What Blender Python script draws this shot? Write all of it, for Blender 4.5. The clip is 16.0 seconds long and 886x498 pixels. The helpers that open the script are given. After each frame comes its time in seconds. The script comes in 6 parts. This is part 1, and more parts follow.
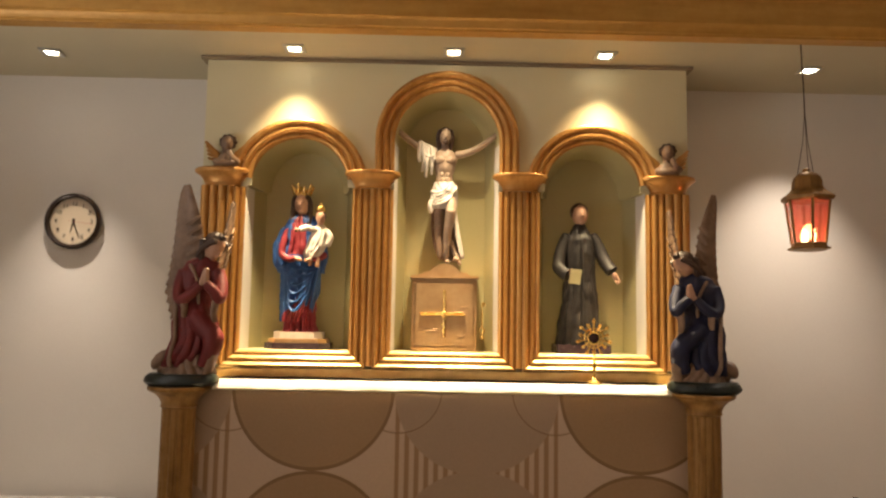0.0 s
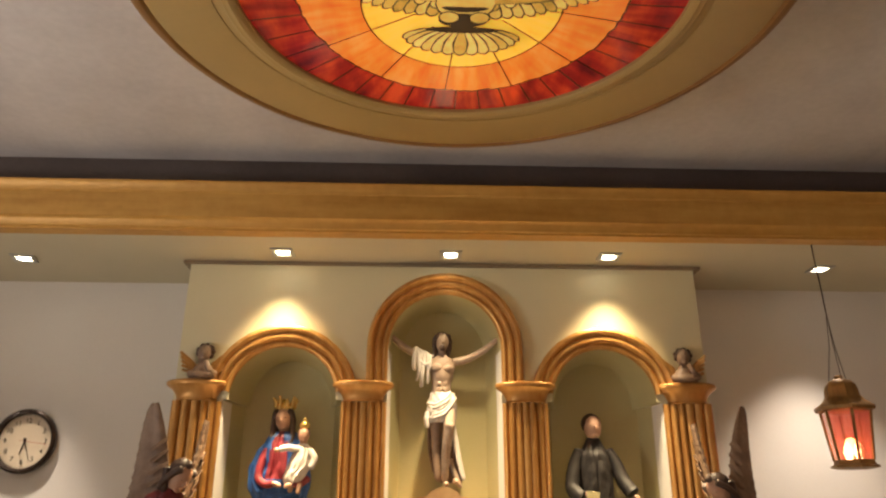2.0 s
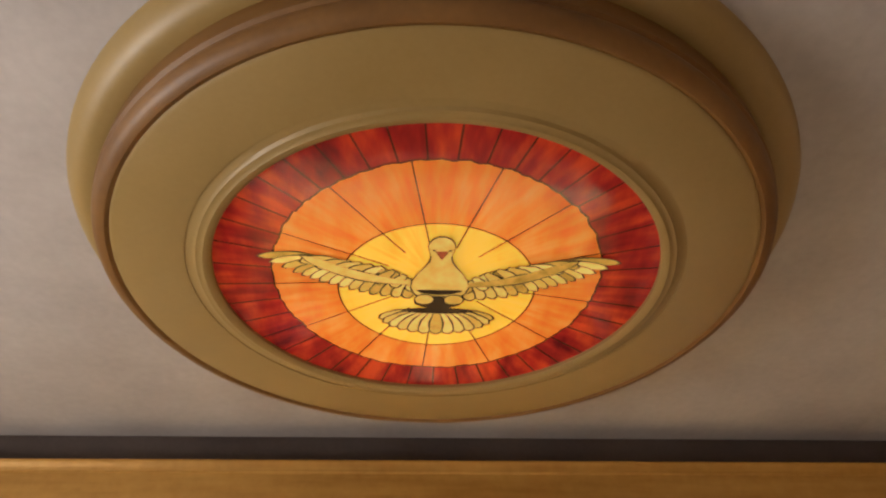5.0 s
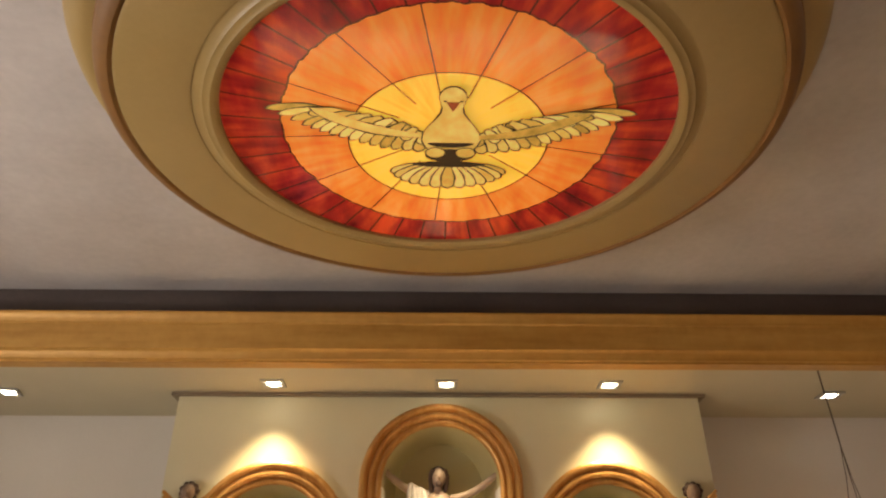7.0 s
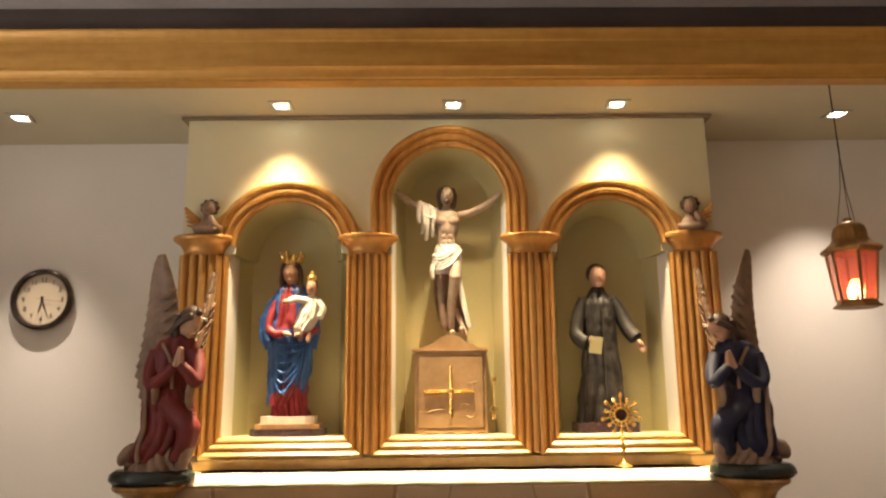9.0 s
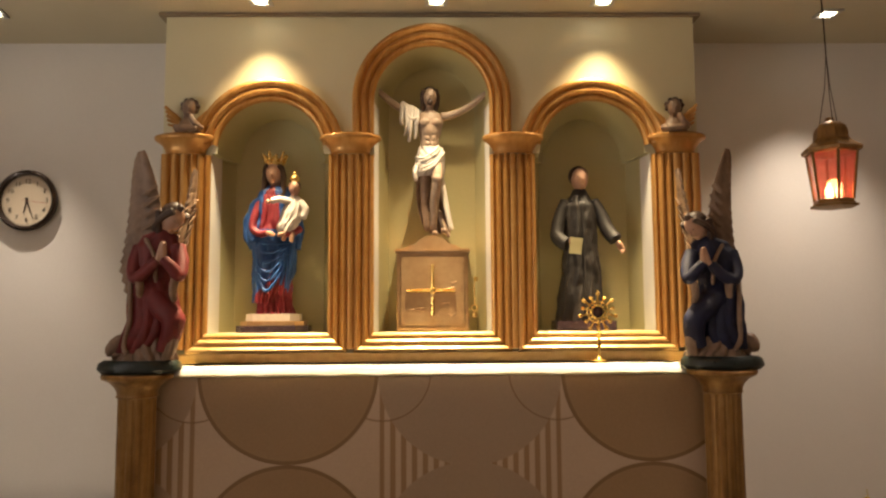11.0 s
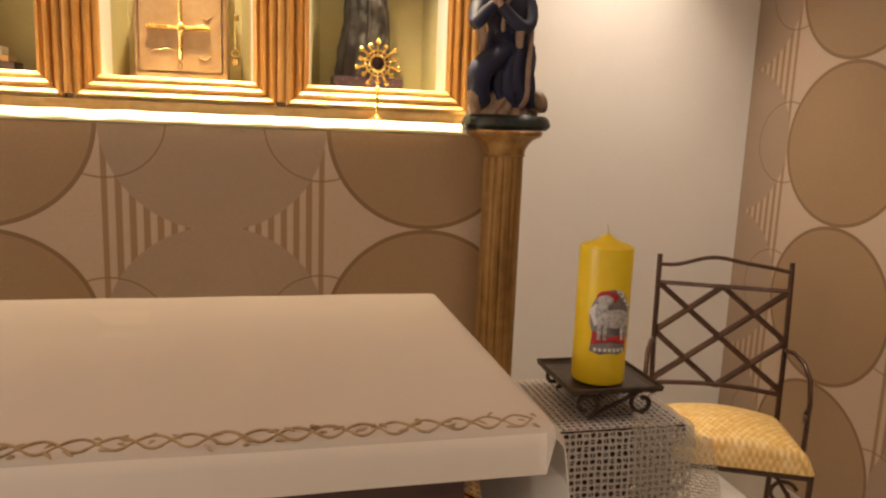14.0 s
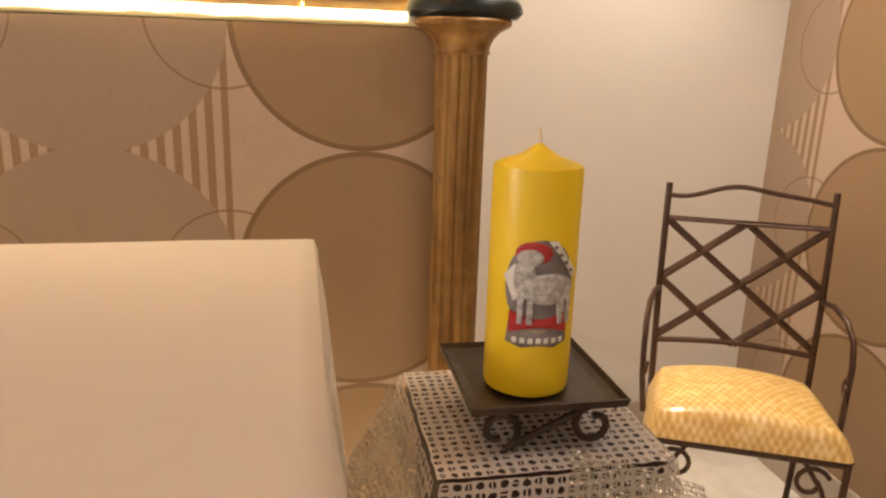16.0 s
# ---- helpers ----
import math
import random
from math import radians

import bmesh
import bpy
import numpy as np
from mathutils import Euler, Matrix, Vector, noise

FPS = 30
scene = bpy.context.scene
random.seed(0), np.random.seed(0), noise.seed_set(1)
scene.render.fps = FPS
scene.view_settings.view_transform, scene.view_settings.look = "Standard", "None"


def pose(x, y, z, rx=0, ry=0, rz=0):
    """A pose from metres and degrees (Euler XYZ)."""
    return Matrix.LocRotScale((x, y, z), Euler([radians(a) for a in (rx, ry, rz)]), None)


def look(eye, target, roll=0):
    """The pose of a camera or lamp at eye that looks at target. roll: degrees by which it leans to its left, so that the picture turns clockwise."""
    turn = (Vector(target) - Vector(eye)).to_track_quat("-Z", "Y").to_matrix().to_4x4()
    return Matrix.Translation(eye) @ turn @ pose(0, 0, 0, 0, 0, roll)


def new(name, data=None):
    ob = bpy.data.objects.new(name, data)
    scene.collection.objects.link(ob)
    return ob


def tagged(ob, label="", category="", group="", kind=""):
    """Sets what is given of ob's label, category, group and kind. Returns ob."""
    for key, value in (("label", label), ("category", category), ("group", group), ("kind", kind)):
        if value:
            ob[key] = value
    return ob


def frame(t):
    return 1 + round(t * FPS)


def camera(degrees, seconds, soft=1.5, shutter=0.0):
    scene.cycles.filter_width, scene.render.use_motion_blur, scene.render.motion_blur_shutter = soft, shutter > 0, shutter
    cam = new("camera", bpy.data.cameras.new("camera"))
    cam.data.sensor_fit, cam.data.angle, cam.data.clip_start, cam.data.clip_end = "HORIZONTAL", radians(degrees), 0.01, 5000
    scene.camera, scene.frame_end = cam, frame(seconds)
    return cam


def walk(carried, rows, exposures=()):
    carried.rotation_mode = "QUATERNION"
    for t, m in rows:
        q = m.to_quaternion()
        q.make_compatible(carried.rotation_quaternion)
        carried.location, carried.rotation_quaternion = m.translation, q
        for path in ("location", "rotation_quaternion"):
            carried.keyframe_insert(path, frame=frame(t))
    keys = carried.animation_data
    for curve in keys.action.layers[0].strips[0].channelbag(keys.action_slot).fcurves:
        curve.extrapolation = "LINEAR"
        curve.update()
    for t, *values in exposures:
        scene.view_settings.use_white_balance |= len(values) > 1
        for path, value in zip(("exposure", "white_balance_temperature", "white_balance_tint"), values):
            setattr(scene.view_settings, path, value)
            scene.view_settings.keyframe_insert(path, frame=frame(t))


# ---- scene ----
EXPOSURES = [(0.0, -0.95), (0.5, -1.12), (1.0, -1.06), (1.5, -0.92), (4.0, -0.86), (6.5, -0.84), (9.0, -0.82), (11.5, -1.2), (12.0, -0.92), (12.5, -0.68), (13.5, -0.50), (14.5, -0.30), (15.5, -0.12), (16.0, 0.13)]
cam = camera(63.6, 16.0, soft=2.3)
PATH = [
    (0, look((-0.056, -0.021, 1.637), (-0.023, 1.969, 1.828), 1.0)),
    (0.5, look((-0.096, 0.088, 1.688), (0.019, 2.06, 2.004), -0.3)),
    (1, look((-0.133, 0.16, 1.687), (0.054, 2.112, 2.082), -1.0)),
    (1.5, look((-0.123, 0.179, 1.73), (0.013, 2.103, 2.257), 0.1)),
    (2, look((-0.098, 0.181, 1.76), (-0.032, 2.054, 2.457), 0.1)),
    (2.5, look((-0.085, 0.208, 1.719), (-0.012, 1.991, 2.623), -0.3)),
    (3, look((-0.091, 0.193, 1.758), (-0.016, 1.894, 2.807), -0.7)),
    (3.5, look((-0.082, 0.163, 1.78), (-0.036, 1.771, 2.967), -0.8)),
    (4, look((-0.072, 0.149, 1.788), (-0.029, 1.697, 3.053), -0.2)),
    (4.2, look((-0.071, 0.161, 1.795), (-0.002, 1.668, 3.108), -0.7)),
    (6.5, look((-0.056, 0.189, 1.829), (0.034, 1.813, 2.993), -1.0)),
    (7, look((-0.058, 0.198, 1.802), (-0.011, 1.931, 2.8), -0.3)),
    (7.5, look((-0.058, 0.208, 1.773), (-0.018, 2.029, 2.6), -0.5)),
    (8, look((-0.052, 0.223, 1.725), (-0.037, 2.11, 2.385), -0.7)),
    (8.5, look((-0.062, 0.224, 1.718), (-0.038, 2.161, 2.216), -0.7)),
    (9, look((-0.058, 0.243, 1.658), (-0.031, 2.206, 2.044), -0.6)),
    (11.5, look((-0.001, 0.24, 1.555), (0.04, 2.238, 1.638), -0.2)),
    (12, look((-0.005, 0.293, 1.517), (0.096, 2.29, 1.476), -0.7)),
    (12.5, look((0.095, 0.348, 1.454), (0.236, 2.34, 1.337), 0.8)),
    (13, look((0.155, 0.386, 1.445), (0.359, 2.361, 1.203), 1.0)),
    (13.5, look((0.22, 0.435, 1.411), (0.554, 2.382, 1.101), 2.5)),
    (14, look((0.269, 0.532, 1.39), (0.726, 2.45, 1.057), 2.2)),
    (14.5, look((0.3, 0.625, 1.38), (0.935, 2.48, 0.987), 1.5)),
    (15, look((0.338, 0.694, 1.365), (0.962, 2.547, 0.946), 1.5)),
    (15.5, look((0.433, 0.813, 1.341), (0.965, 2.692, 0.906), 1.7)),
    (16, look((0.552, 0.911, 1.315), (0.936, 2.803, 0.792), 1.8)),
]
walk(cam, PATH, EXPOSURES)

# ---- world and light ----
world = bpy.data.worlds.new("room_dark")
world.use_nodes = True
world.node_tree.nodes["Background"].inputs[0].default_value = (0.02, 0.018, 0.016, 1)
scene.world = world

SPOT_Y, CEIL_LOW, CEIL = 2.655, 2.662, 2.95
WARM = (1.0, 0.78, 0.475)
LEDGE_Z = 1.398


def lamp(name, kind, where, power, colour, **more):
    data = bpy.data.lights.new(name, kind)
    data.energy, data.color = power, colour
    if kind == "SPOT":
        data.spot_size, data.spot_blend = radians(more.get("size", 80)), more.get("blend", 0.8)
        data.shadow_soft_size = more.get("soft", 0.025)
    elif kind == "AREA":
        data.shape, data.size = "DISK", more.get("disk", 0.1)
    else:
        data.shadow_soft_size = more.get("soft", 0.03)
    ob = new(name, data)
    ob.matrix_world = look(where, more.get("aim", (where[0], where[1] + 0.001, where[2] - 1)))
    return ob


SPOTS = [(-1.578, 2.757), (-0.597, SPOT_Y), (0.018, SPOT_Y), (0.606, SPOT_Y), (1.462, 2.762)]
for sx, sy in SPOTS:
    if abs(sx) > 1:  # lamps over the bare wall
        lamp("spot_light", "SPOT", (sx, sy, CEIL_LOW - 0.02), 165 if sx < 0 else 148, (1.0, 0.84, 0.69), size=62 if sx < 0 else 82, blend=1.0, aim=(sx, sy + 0.02, 1.0))
    else:
        lamp("spot_light", "SPOT", (sx, sy, CEIL_LOW - 0.02), 70, WARM, size=86, blend=1.0, aim=(sx, sy - 0.02, 1.0))
        # the reflector lamp's beam, brightest in the middle
        lamp("spot_beam", "SPOT", (sx, sy, CEIL_LOW - 0.02), 200, WARM, size=56, blend=1.0, aim=(sx, sy, 1.0))
        lamp("spot_beam", "SPOT", (sx, sy, CEIL_LOW - 0.02), 820, WARM, size=36, blend=1.0, aim=(sx, sy - 0.10, LEDGE_Z))
# unseen recessed lamps added for the table's light, three behind the viewer, two beside
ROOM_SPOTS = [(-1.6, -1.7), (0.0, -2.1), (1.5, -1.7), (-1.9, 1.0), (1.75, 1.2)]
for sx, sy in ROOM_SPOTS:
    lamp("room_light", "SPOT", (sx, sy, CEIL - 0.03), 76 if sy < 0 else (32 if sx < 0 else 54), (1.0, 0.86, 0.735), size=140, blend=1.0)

# unseen light added on the left, tilted up for the ceiling's bright side
left_fill = lamp("window_light", "AREA", (-2.72, 0.65, 1.6), 112, (1.0, 0.92, 0.87), disk=1.2, aim=(-1.9, 0.1, 2.9))


# ---- materials ----
class Net:
    """A small helper for node materials."""

    def __init__(self, name):
        self.mat = bpy.data.materials.new(name)
        self.mat.use_nodes = True
        self.t = self.mat.node_tree
        self.p = self.t.nodes["Principled BSDF"]
        self.at = None

    def node(self, kind, **props):
        n = self.t.nodes.new(kind)
        for k, v in props.items():
            if k == "operation":
                n.operation = v
            elif k == "noise_dimensions":
                n.noise_dimensions = v
            elif k == "feature":
                n.feature = v
            elif k == "data_type":
                n.data_type = v
        return n

    def put(self, socket, v):
        if isinstance(v, (int, float)):
            socket.default_value = v
        elif isinstance(v, (tuple, list)):
            socket.default_value = (*v, 1) if len(v) == 3 and socket.type == "RGBA" else v
        else:
            self.t.links.new(v, socket)

    def m(self, op, a, b=0.0, c=0.0):
        n = self.node("ShaderNodeMath", operation=op)
        for i, v in enumerate((a, b, c)):
            self.put(n.inputs[i], v)
        return n.outputs[0]

    def coords(self, scale=(1, 1, 1), world_space=False):
        tc = self.t.nodes.new("ShaderNodeNewGeometry" if world_space else "ShaderNodeTexCoord")
        mp = self.t.nodes.new("ShaderNodeMapping")
        self.t.links.new(tc.outputs["Position" if world_space else "Object"], mp.inputs[0])
        mp.inputs["Scale"].default_value = scale
        return mp.outputs[0]

    def xyz(self, vec=None):
        s = self.t.nodes.new("ShaderNodeSeparateXYZ")
        self.t.links.new(vec or self.coords(), s.inputs[0])
        return s.outputs

    def noise(self, scale, detail=4, vec=None, rough=0.55):
        n = self.t.nodes.new("ShaderNodeTexNoise")
        n.inputs["Scale"].default_value, n.inputs["Detail"].default_value, n.inputs["Roughness"].default_value = scale, detail, rough
        self.t.links.new(vec or self.coords(), n.inputs["Vector"])
        return n.outputs[0]

    def mix(self, f, a, b):
        n = self.t.nodes.new("ShaderNodeMix")
        n.data_type = "RGBA"
        self.put(n.inputs[0], f)
        self.put(n.inputs[6], a)
        self.put(n.inputs[7], b)
        return n.outputs[2]

    def ramp(self, f, *stops):
        n = self.t.nodes.new("ShaderNodeValToRGB")
        while len(n.color_ramp.elements) < len(stops):
            n.color_ramp.elements.new(0.5)
        for e, (x, col) in zip(n.color_ramp.elements, stops):
            e.position, e.color = x, (*col, 1)
        self.put(n.inputs[0], f)
        return n.outputs[0]

    def less(self, a, b):
        return self.m("LESS_THAN", a, b)

    def done(self, colour, rough=0.5, metal=0.0, bump=None, strength=0.2, dist=0.002, **more):
        self.put(self.p.inputs["Base Color"], colour)
        self.put(self.p.inputs["Roughness"], rough)
        self.put(self.p.inputs["Metallic"], metal)
        if bump is not None:
            b = self.t.nodes.new("ShaderNodeBump")
            b.inputs["Strength"].default_value, b.inputs["Distance"].default_value = strength, dist
            self.put(b.inputs["Height"], bump)
            self.t.links.new(b.outputs[0], self.p.inputs["Normal"])
        for k, v in more.items():
            self.put(self.p.inputs[k.replace("_", " ")], v)
        return self.mat


def paint(name, a, b, rough=0.6, scale=3.0, grain=90.0, strength=0.12, **more):
    n = Net(name)
    big, small = n.noise(scale), n.noise(grain, 3)
    f = n.m("ADD", n.m("MULTIPLY", big, 0.75), n.m("MULTIPLY", small, 0.25))
    return n.done(n.ramp(f, (0.32, a), (0.68, b)), n.m("ADD", rough - 0.08, n.m("MULTIPLY", small, 0.16)), bump=small, strength=strength, **more)


M_WALL = paint("wall_paint", (0.70, 0.66, 0.60), (0.78, 0.74, 0.68), 0.62, 1.2, 140, 0.06)
M_CEIL = paint("ceiling_paint", (0.40, 0.37, 0.355), (0.57, 0.535, 0.51), 0.7, 2.4, 40, 0.16)
M_SOFFIT = paint("soffit_paint", (0.50, 0.45, 0.31), (0.57, 0.515, 0.37), 0.65, 1.5, 120, 0.06)
M_BLOCK = paint("cream_paint", (0.64, 0.58, 0.36), (0.70, 0.64, 0.42), 0.5, 2.0, 120, 0.07)
M_NICHE = paint("niche_paint", (0.43, 0.38, 0.185), (0.49, 0.435, 0.23), 0.55, 2.5, 120, 0.07)
# dark brown slot face, with the gap's shade put into the colour
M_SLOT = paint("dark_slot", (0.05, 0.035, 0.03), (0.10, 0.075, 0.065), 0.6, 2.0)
M_BEIGE = paint("beige_relief", (0.31, 0.205, 0.066), (0.38, 0.26, 0.095), 0.45, 2.0, 90, 0.06)
M_BROWNTRIM = paint("brown_gold_trim", (0.15, 0.065, 0.013), (0.24, 0.115, 0.026), 0.5, 5.0, 60, 0.1)
M_BLACK = paint("black_green_paint", (0.006, 0.010, 0.009), (0.017, 0.026, 0.022), 0.3, 12, 80, 0.2)
M_IRON = paint("wrought_iron", (0.035, 0.024, 0.016), (0.085, 0.055, 0.035), 0.42, 30, 160, 0.3, Metallic=0.6)
M_CHROME = paint("lamp_metal", (0.45, 0.45, 0.44), (0.6, 0.6, 0.58), 0.3, 20, Metallic=0.9)


def gold(name, lo, mid, hi, stretch=(14, 14, 1.2), rough=0.34, metal=0.55):
    n = Net(name)
    v = n.coords(stretch, True)
    f = n.m("ADD", n.m("MULTIPLY", n.noise(2.2, 5, v), 0.7), n.m("MULTIPLY", n.noise(9.0, 3, n.coords((3, 3, 3), True)), 0.3))
    g = n.noise(70, 3, n.coords((1, 1, 1), True))
    return n.done(n.ramp(f, (0.33, lo), (0.5, mid), (0.68, hi)), n.m("ADD", rough - 0.1, n.m("MULTIPLY", g, 0.25)), metal, bump=g, strength=0.12)


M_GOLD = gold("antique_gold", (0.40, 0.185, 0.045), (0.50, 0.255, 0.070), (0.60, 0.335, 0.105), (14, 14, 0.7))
# lighter gold with the spots' brightness on sills and board put into it
M_GOLD_LIT = gold("antique_gold_level_lit", (0.50, 0.29, 0.10), (0.68, 0.44, 0.17), (0.85, 0.61, 0.28), (1.2, 14, 14))
M_GOLDDULL = gold("worn_gold", (0.16, 0.078, 0.02), (0.28, 0.15, 0.042), (0.38, 0.22, 0.075), (16, 16, 1.0), 0.42, 0.4)
M_BRASS = gold("polished_brass", (0.62, 0.38, 0.09), (0.80, 0.54, 0.16), (0.9, 0.66, 0.26), (20, 20, 20), 0.22, 0.95)
M_BEAM = gold("beam_gold", (0.42, 0.21, 0.04), (0.52, 0.28, 0.06), (0.60, 0.34, 0.08), (0.9, 6, 10), 0.45, 0.25)
M_TABER = gold("tabernacle_gold", (0.44, 0.27, 0.125), (0.55, 0.35, 0.17), (0.64, 0.43, 0.23), (5, 5, 5), 0.36, 0.6)


def wallpaper(name, along, u0, v0, pitch, rise):
    """Printed paper: large outlined circles, plain discs, striped cusps and thin rings."""
    n = Net(name)
    c = n.xyz(n.coords((1, 1, 1), True))
    r = rise / 2
    du = n.m("ABSOLUTE", n.m("WRAP", n.m("SUBTRACT", c[along], u0), pitch / 2, -pitch / 2))
    dv = n.m("ABSOLUTE", n.m("WRAP", n.m("SUBTRACT", c[2], v0), r, -r))
    a = n.m("SUBTRACT", pitch / 2, du)

    def dist(x):
        return n.m("SQRT", n.m("ADD", n.m("MULTIPLY", x, x), n.m("MULTIPLY", dv, dv)))

    d1, d2, d3 = dist(du), dist(a), dist(n.m("SUBTRACT", a, 0.97 * r))
    fleck = n.noise(160, 3)
    wide = n.noise(2.0, 3)
    weave = n.m("ADD", n.m("MULTIPLY", wide, 0.5), n.m("MULTIPLY", fleck, 0.5))
    ground = n.ramp(weave, (0.3, (0.44, 0.325, 0.235)), (0.7, (0.50, 0.375, 0.275)))
    disc = n.ramp(weave, (0.3, (0.31, 0.22, 0.15)), (0.7, (0.36, 0.26, 0.18)))
    fill = n.ramp(weave, (0.3, (0.28, 0.178, 0.092)), (0.7, (0.33, 0.212, 0.115)))
    line = (0.20, 0.118, 0.055)
    stripe = n.m("MULTIPLY", n.less(n.m("FRACT", n.m("DIVIDE", n.m("ADD", a, 0.0025), 0.1193 * r)), 0.5), n.less(a, 0.912 * r))
    bar = n.less(n.m("ABSOLUTE", n.m("SUBTRACT", a, 0.975 * r)), 0.026 * r)
    col = n.mix(n.m("MAXIMUM", stripe, bar), ground, (0.29, 0.18, 0.095))
    col = n.mix(n.less(d2, r + 0.006), col, disc)
    col = n.mix(n.less(d1, r), col, fill)
    ring = n.less(n.m("ABSOLUTE", n.m("SUBTRACT", d1, r - 0.006)), 0.0058)
    thin = n.less(n.m("ABSOLUTE", n.m("SUBTRACT", d3, 0.535 * r)), 0.0026)
    thin = n.m("MULTIPLY", thin, n.m("SUBTRACT", 1.0, n.less(d1, r - 0.004)))
    mark = n.m("MAXIMUM", ring, n.m("MULTIPLY", thin, 0.75))
    col = n.mix(mark, col, line)
    rough = n.m("SUBTRACT", 0.5, n.m("MULTIPLY", n.less(d1, r), 0.12))
    return n.done(col, rough, 0.0, bump=n.m("ADD", fleck, n.m("MULTIPLY", mark, 0.6)), strength=0.12, dist=0.0015)


M_PAPER = wallpaper("panel_paper", 0, -0.458, 1.385, 1.148, 0.57)
M_PAPER_SIDE = wallpaper("side_wall_paper", 1, 2.545, 1.386, 1.095, 0.546)


def cloth(name, a, b, scale=420.0, rough=0.85, sheen=0.3, strength=0.25):
    n = Net(name)
    weave = n.m("ADD", n.noise(scale, 2, n.coords((1, 6, 6))), n.noise(scale, 2, n.coords((6, 1, 1))))
    big = n.noise(2.5, 4)
    f = n.m("ADD", n.m("MULTIPLY", big, 0.8), n.m("MULTIPLY", weave, 0.1))
    return n.done(n.ramp(f, (0.3, a), (0.7, b)), rough, bump=n.m("ADD", n.m("MULTIPLY", weave, 0.2), n.noise(5, 3)), strength=strength, dist=0.003, Sheen_Weight=sheen)


M_LINEN = cloth("cream_linen", (0.54, 0.455, 0.36), (0.60, 0.51, 0.41))
M_HEM = cloth("pale_hem", (0.72, 0.62, 0.50), (0.78, 0.68, 0.56))
M_HEM2 = cloth("paler_cream", (0.57, 0.478, 0.375), (0.63, 0.533, 0.425))
M_WHITE = cloth("white_runner", (0.80, 0.77, 0.70), (0.86, 0.83, 0.77), 300, 0.9)


def shining(name, colour, strength):
    n = Net(name)
    n.put(n.p.inputs["Base Color"], colour)
    n.put(n.p.inputs["Emission Color"], colour)
    n.put(n.p.inputs["Emission Strength"], strength)
    return n.mat


M_LENS = shining("lamp_glow", (1.0, 0.90, 0.70), 30)


# ---- mesh helpers ----
def part(name, bm, material, parent=None, label="", smooth=True, bevel=0.0):
    """Links a bmesh as one mesh object, under a thing or a part."""
    if bevel:
        bmesh.ops.bevel(bm, geom=[e for e in bm.edges if e.is_manifold and e.calc_face_angle(0) > 0.5], offset=bevel, segments=2, affect="EDGES", clamp_overlap=True)
    bmesh.ops.recalc_face_normals(bm, faces=bm.faces[:])
    me = bpy.data.meshes.new(name)
    bm.to_mesh(me)
    bm.free()
    for mt in material if isinstance(material, (list, tuple)) else [material]:
        me.materials.append(mt)
    if smooth:
        me.shade_smooth()
        me.set_sharp_from_angle(angle=radians(38))
    ob = new(name, me)
    if parent is not None:
        ob.parent = parent
    if label:
        ob["label"] = label
    return ob


def empty(name, where=(0, 0, 0), turn=0.0):
    ob = new(name)
    ob.empty_display_size = 0.05
    ob.matrix_world = pose(*where, 0, 0, turn)
    return ob


def box(x0, x1, y0, y1, z0, z1, bm=None):
    bm = bm or bmesh.new()
    bmesh.ops.create_cube(bm, size=1, matrix=Matrix.Translation(((x0 + x1) / 2, (y0 + y1) / 2, (z0 + z1) / 2)) @ Matrix.Diagonal((x1 - x0, y1 - y0, z1 - z0, 1)))
    return bm


def lathe(profile, seg=48, centre=(0, 0, 0), sx=1.0, sy=1.0, bm=None, a0=0.0, a1=2 * math.pi, flute=None, mat=0, cap=True):
    """Turns (r, z) pairs round the upright axis."""
    bm = bm or bmesh.new()
    full = abs(a1 - a0 - 2 * math.pi) < 1e-6
    rings = []
    for r, z in profile:
        ring = []
        for i in range(seg if full else seg + 1):
            a = a0 + (a1 - a0) * i / seg
            k = r * (flute(a, z) if flute else 1)
            ring.append(bm.verts.new((centre[0] + sx * k * math.cos(a), centre[1] + sy * k * math.sin(a), centre[2] + z)))
        rings.append(ring)
    for lo, hi in zip(rings, rings[1:]):
        n = len(lo)
        for i in range(n if full else n - 1):
            f = bm.faces.new((lo[i], lo[(i + 1) % n], hi[(i + 1) % n], hi[i]))
            f.material_index = mat
    if full and cap:
        for ring, flip in ((rings[0], True), (rings[-1], False)):
            try:
                f = bm.faces.new(ring[::-1] if flip else ring)
                f.material_index = mat
            except ValueError:
                pass
    return bm


def tube(points, r, seg=8, bm=None, closed=False, mat=0, taper=None, flat=1.0):
    """A round bar along points."""
    bm = bm or bmesh.new()
    pts = [Vector(p) for p in points]
    n = len(pts)
    rings = []
    side = None
    for i, p in enumerate(pts):
        if closed:
            d = (pts[(i + 1) % n] - pts[i - 1]).normalized()
        else:
            d = (pts[min(i + 1, n - 1)] - pts[max(i - 1, 0)]).normalized()
        if side is None:
            side = d.orthogonal().normalized()
        side = (side - d * side.dot(d)).normalized()
        up = d.cross(side)
        rr = r * (taper(i / (n - 1)) if taper else 1)
        rings.append([bm.verts.new(p + (side * math.cos(a) + up * math.sin(a) * flat) * rr) for a in (2 * math.pi * k / seg for k in range(seg))])
    pairs = list(zip(rings, rings[1:])) + ([(rings[-1], rings[0])] if closed else [])
    for lo, hi in pairs:
        for i in range(seg):
            f = bm.faces.new((lo[i], lo[(i + 1) % seg], hi[(i + 1) % seg], hi[i]))
            f.material_index = mat
    if not closed:
        bm.faces.new(rings[0][::-1]).material_index = mat
        bm.faces.new(rings[-1]).material_index = mat
    return bm


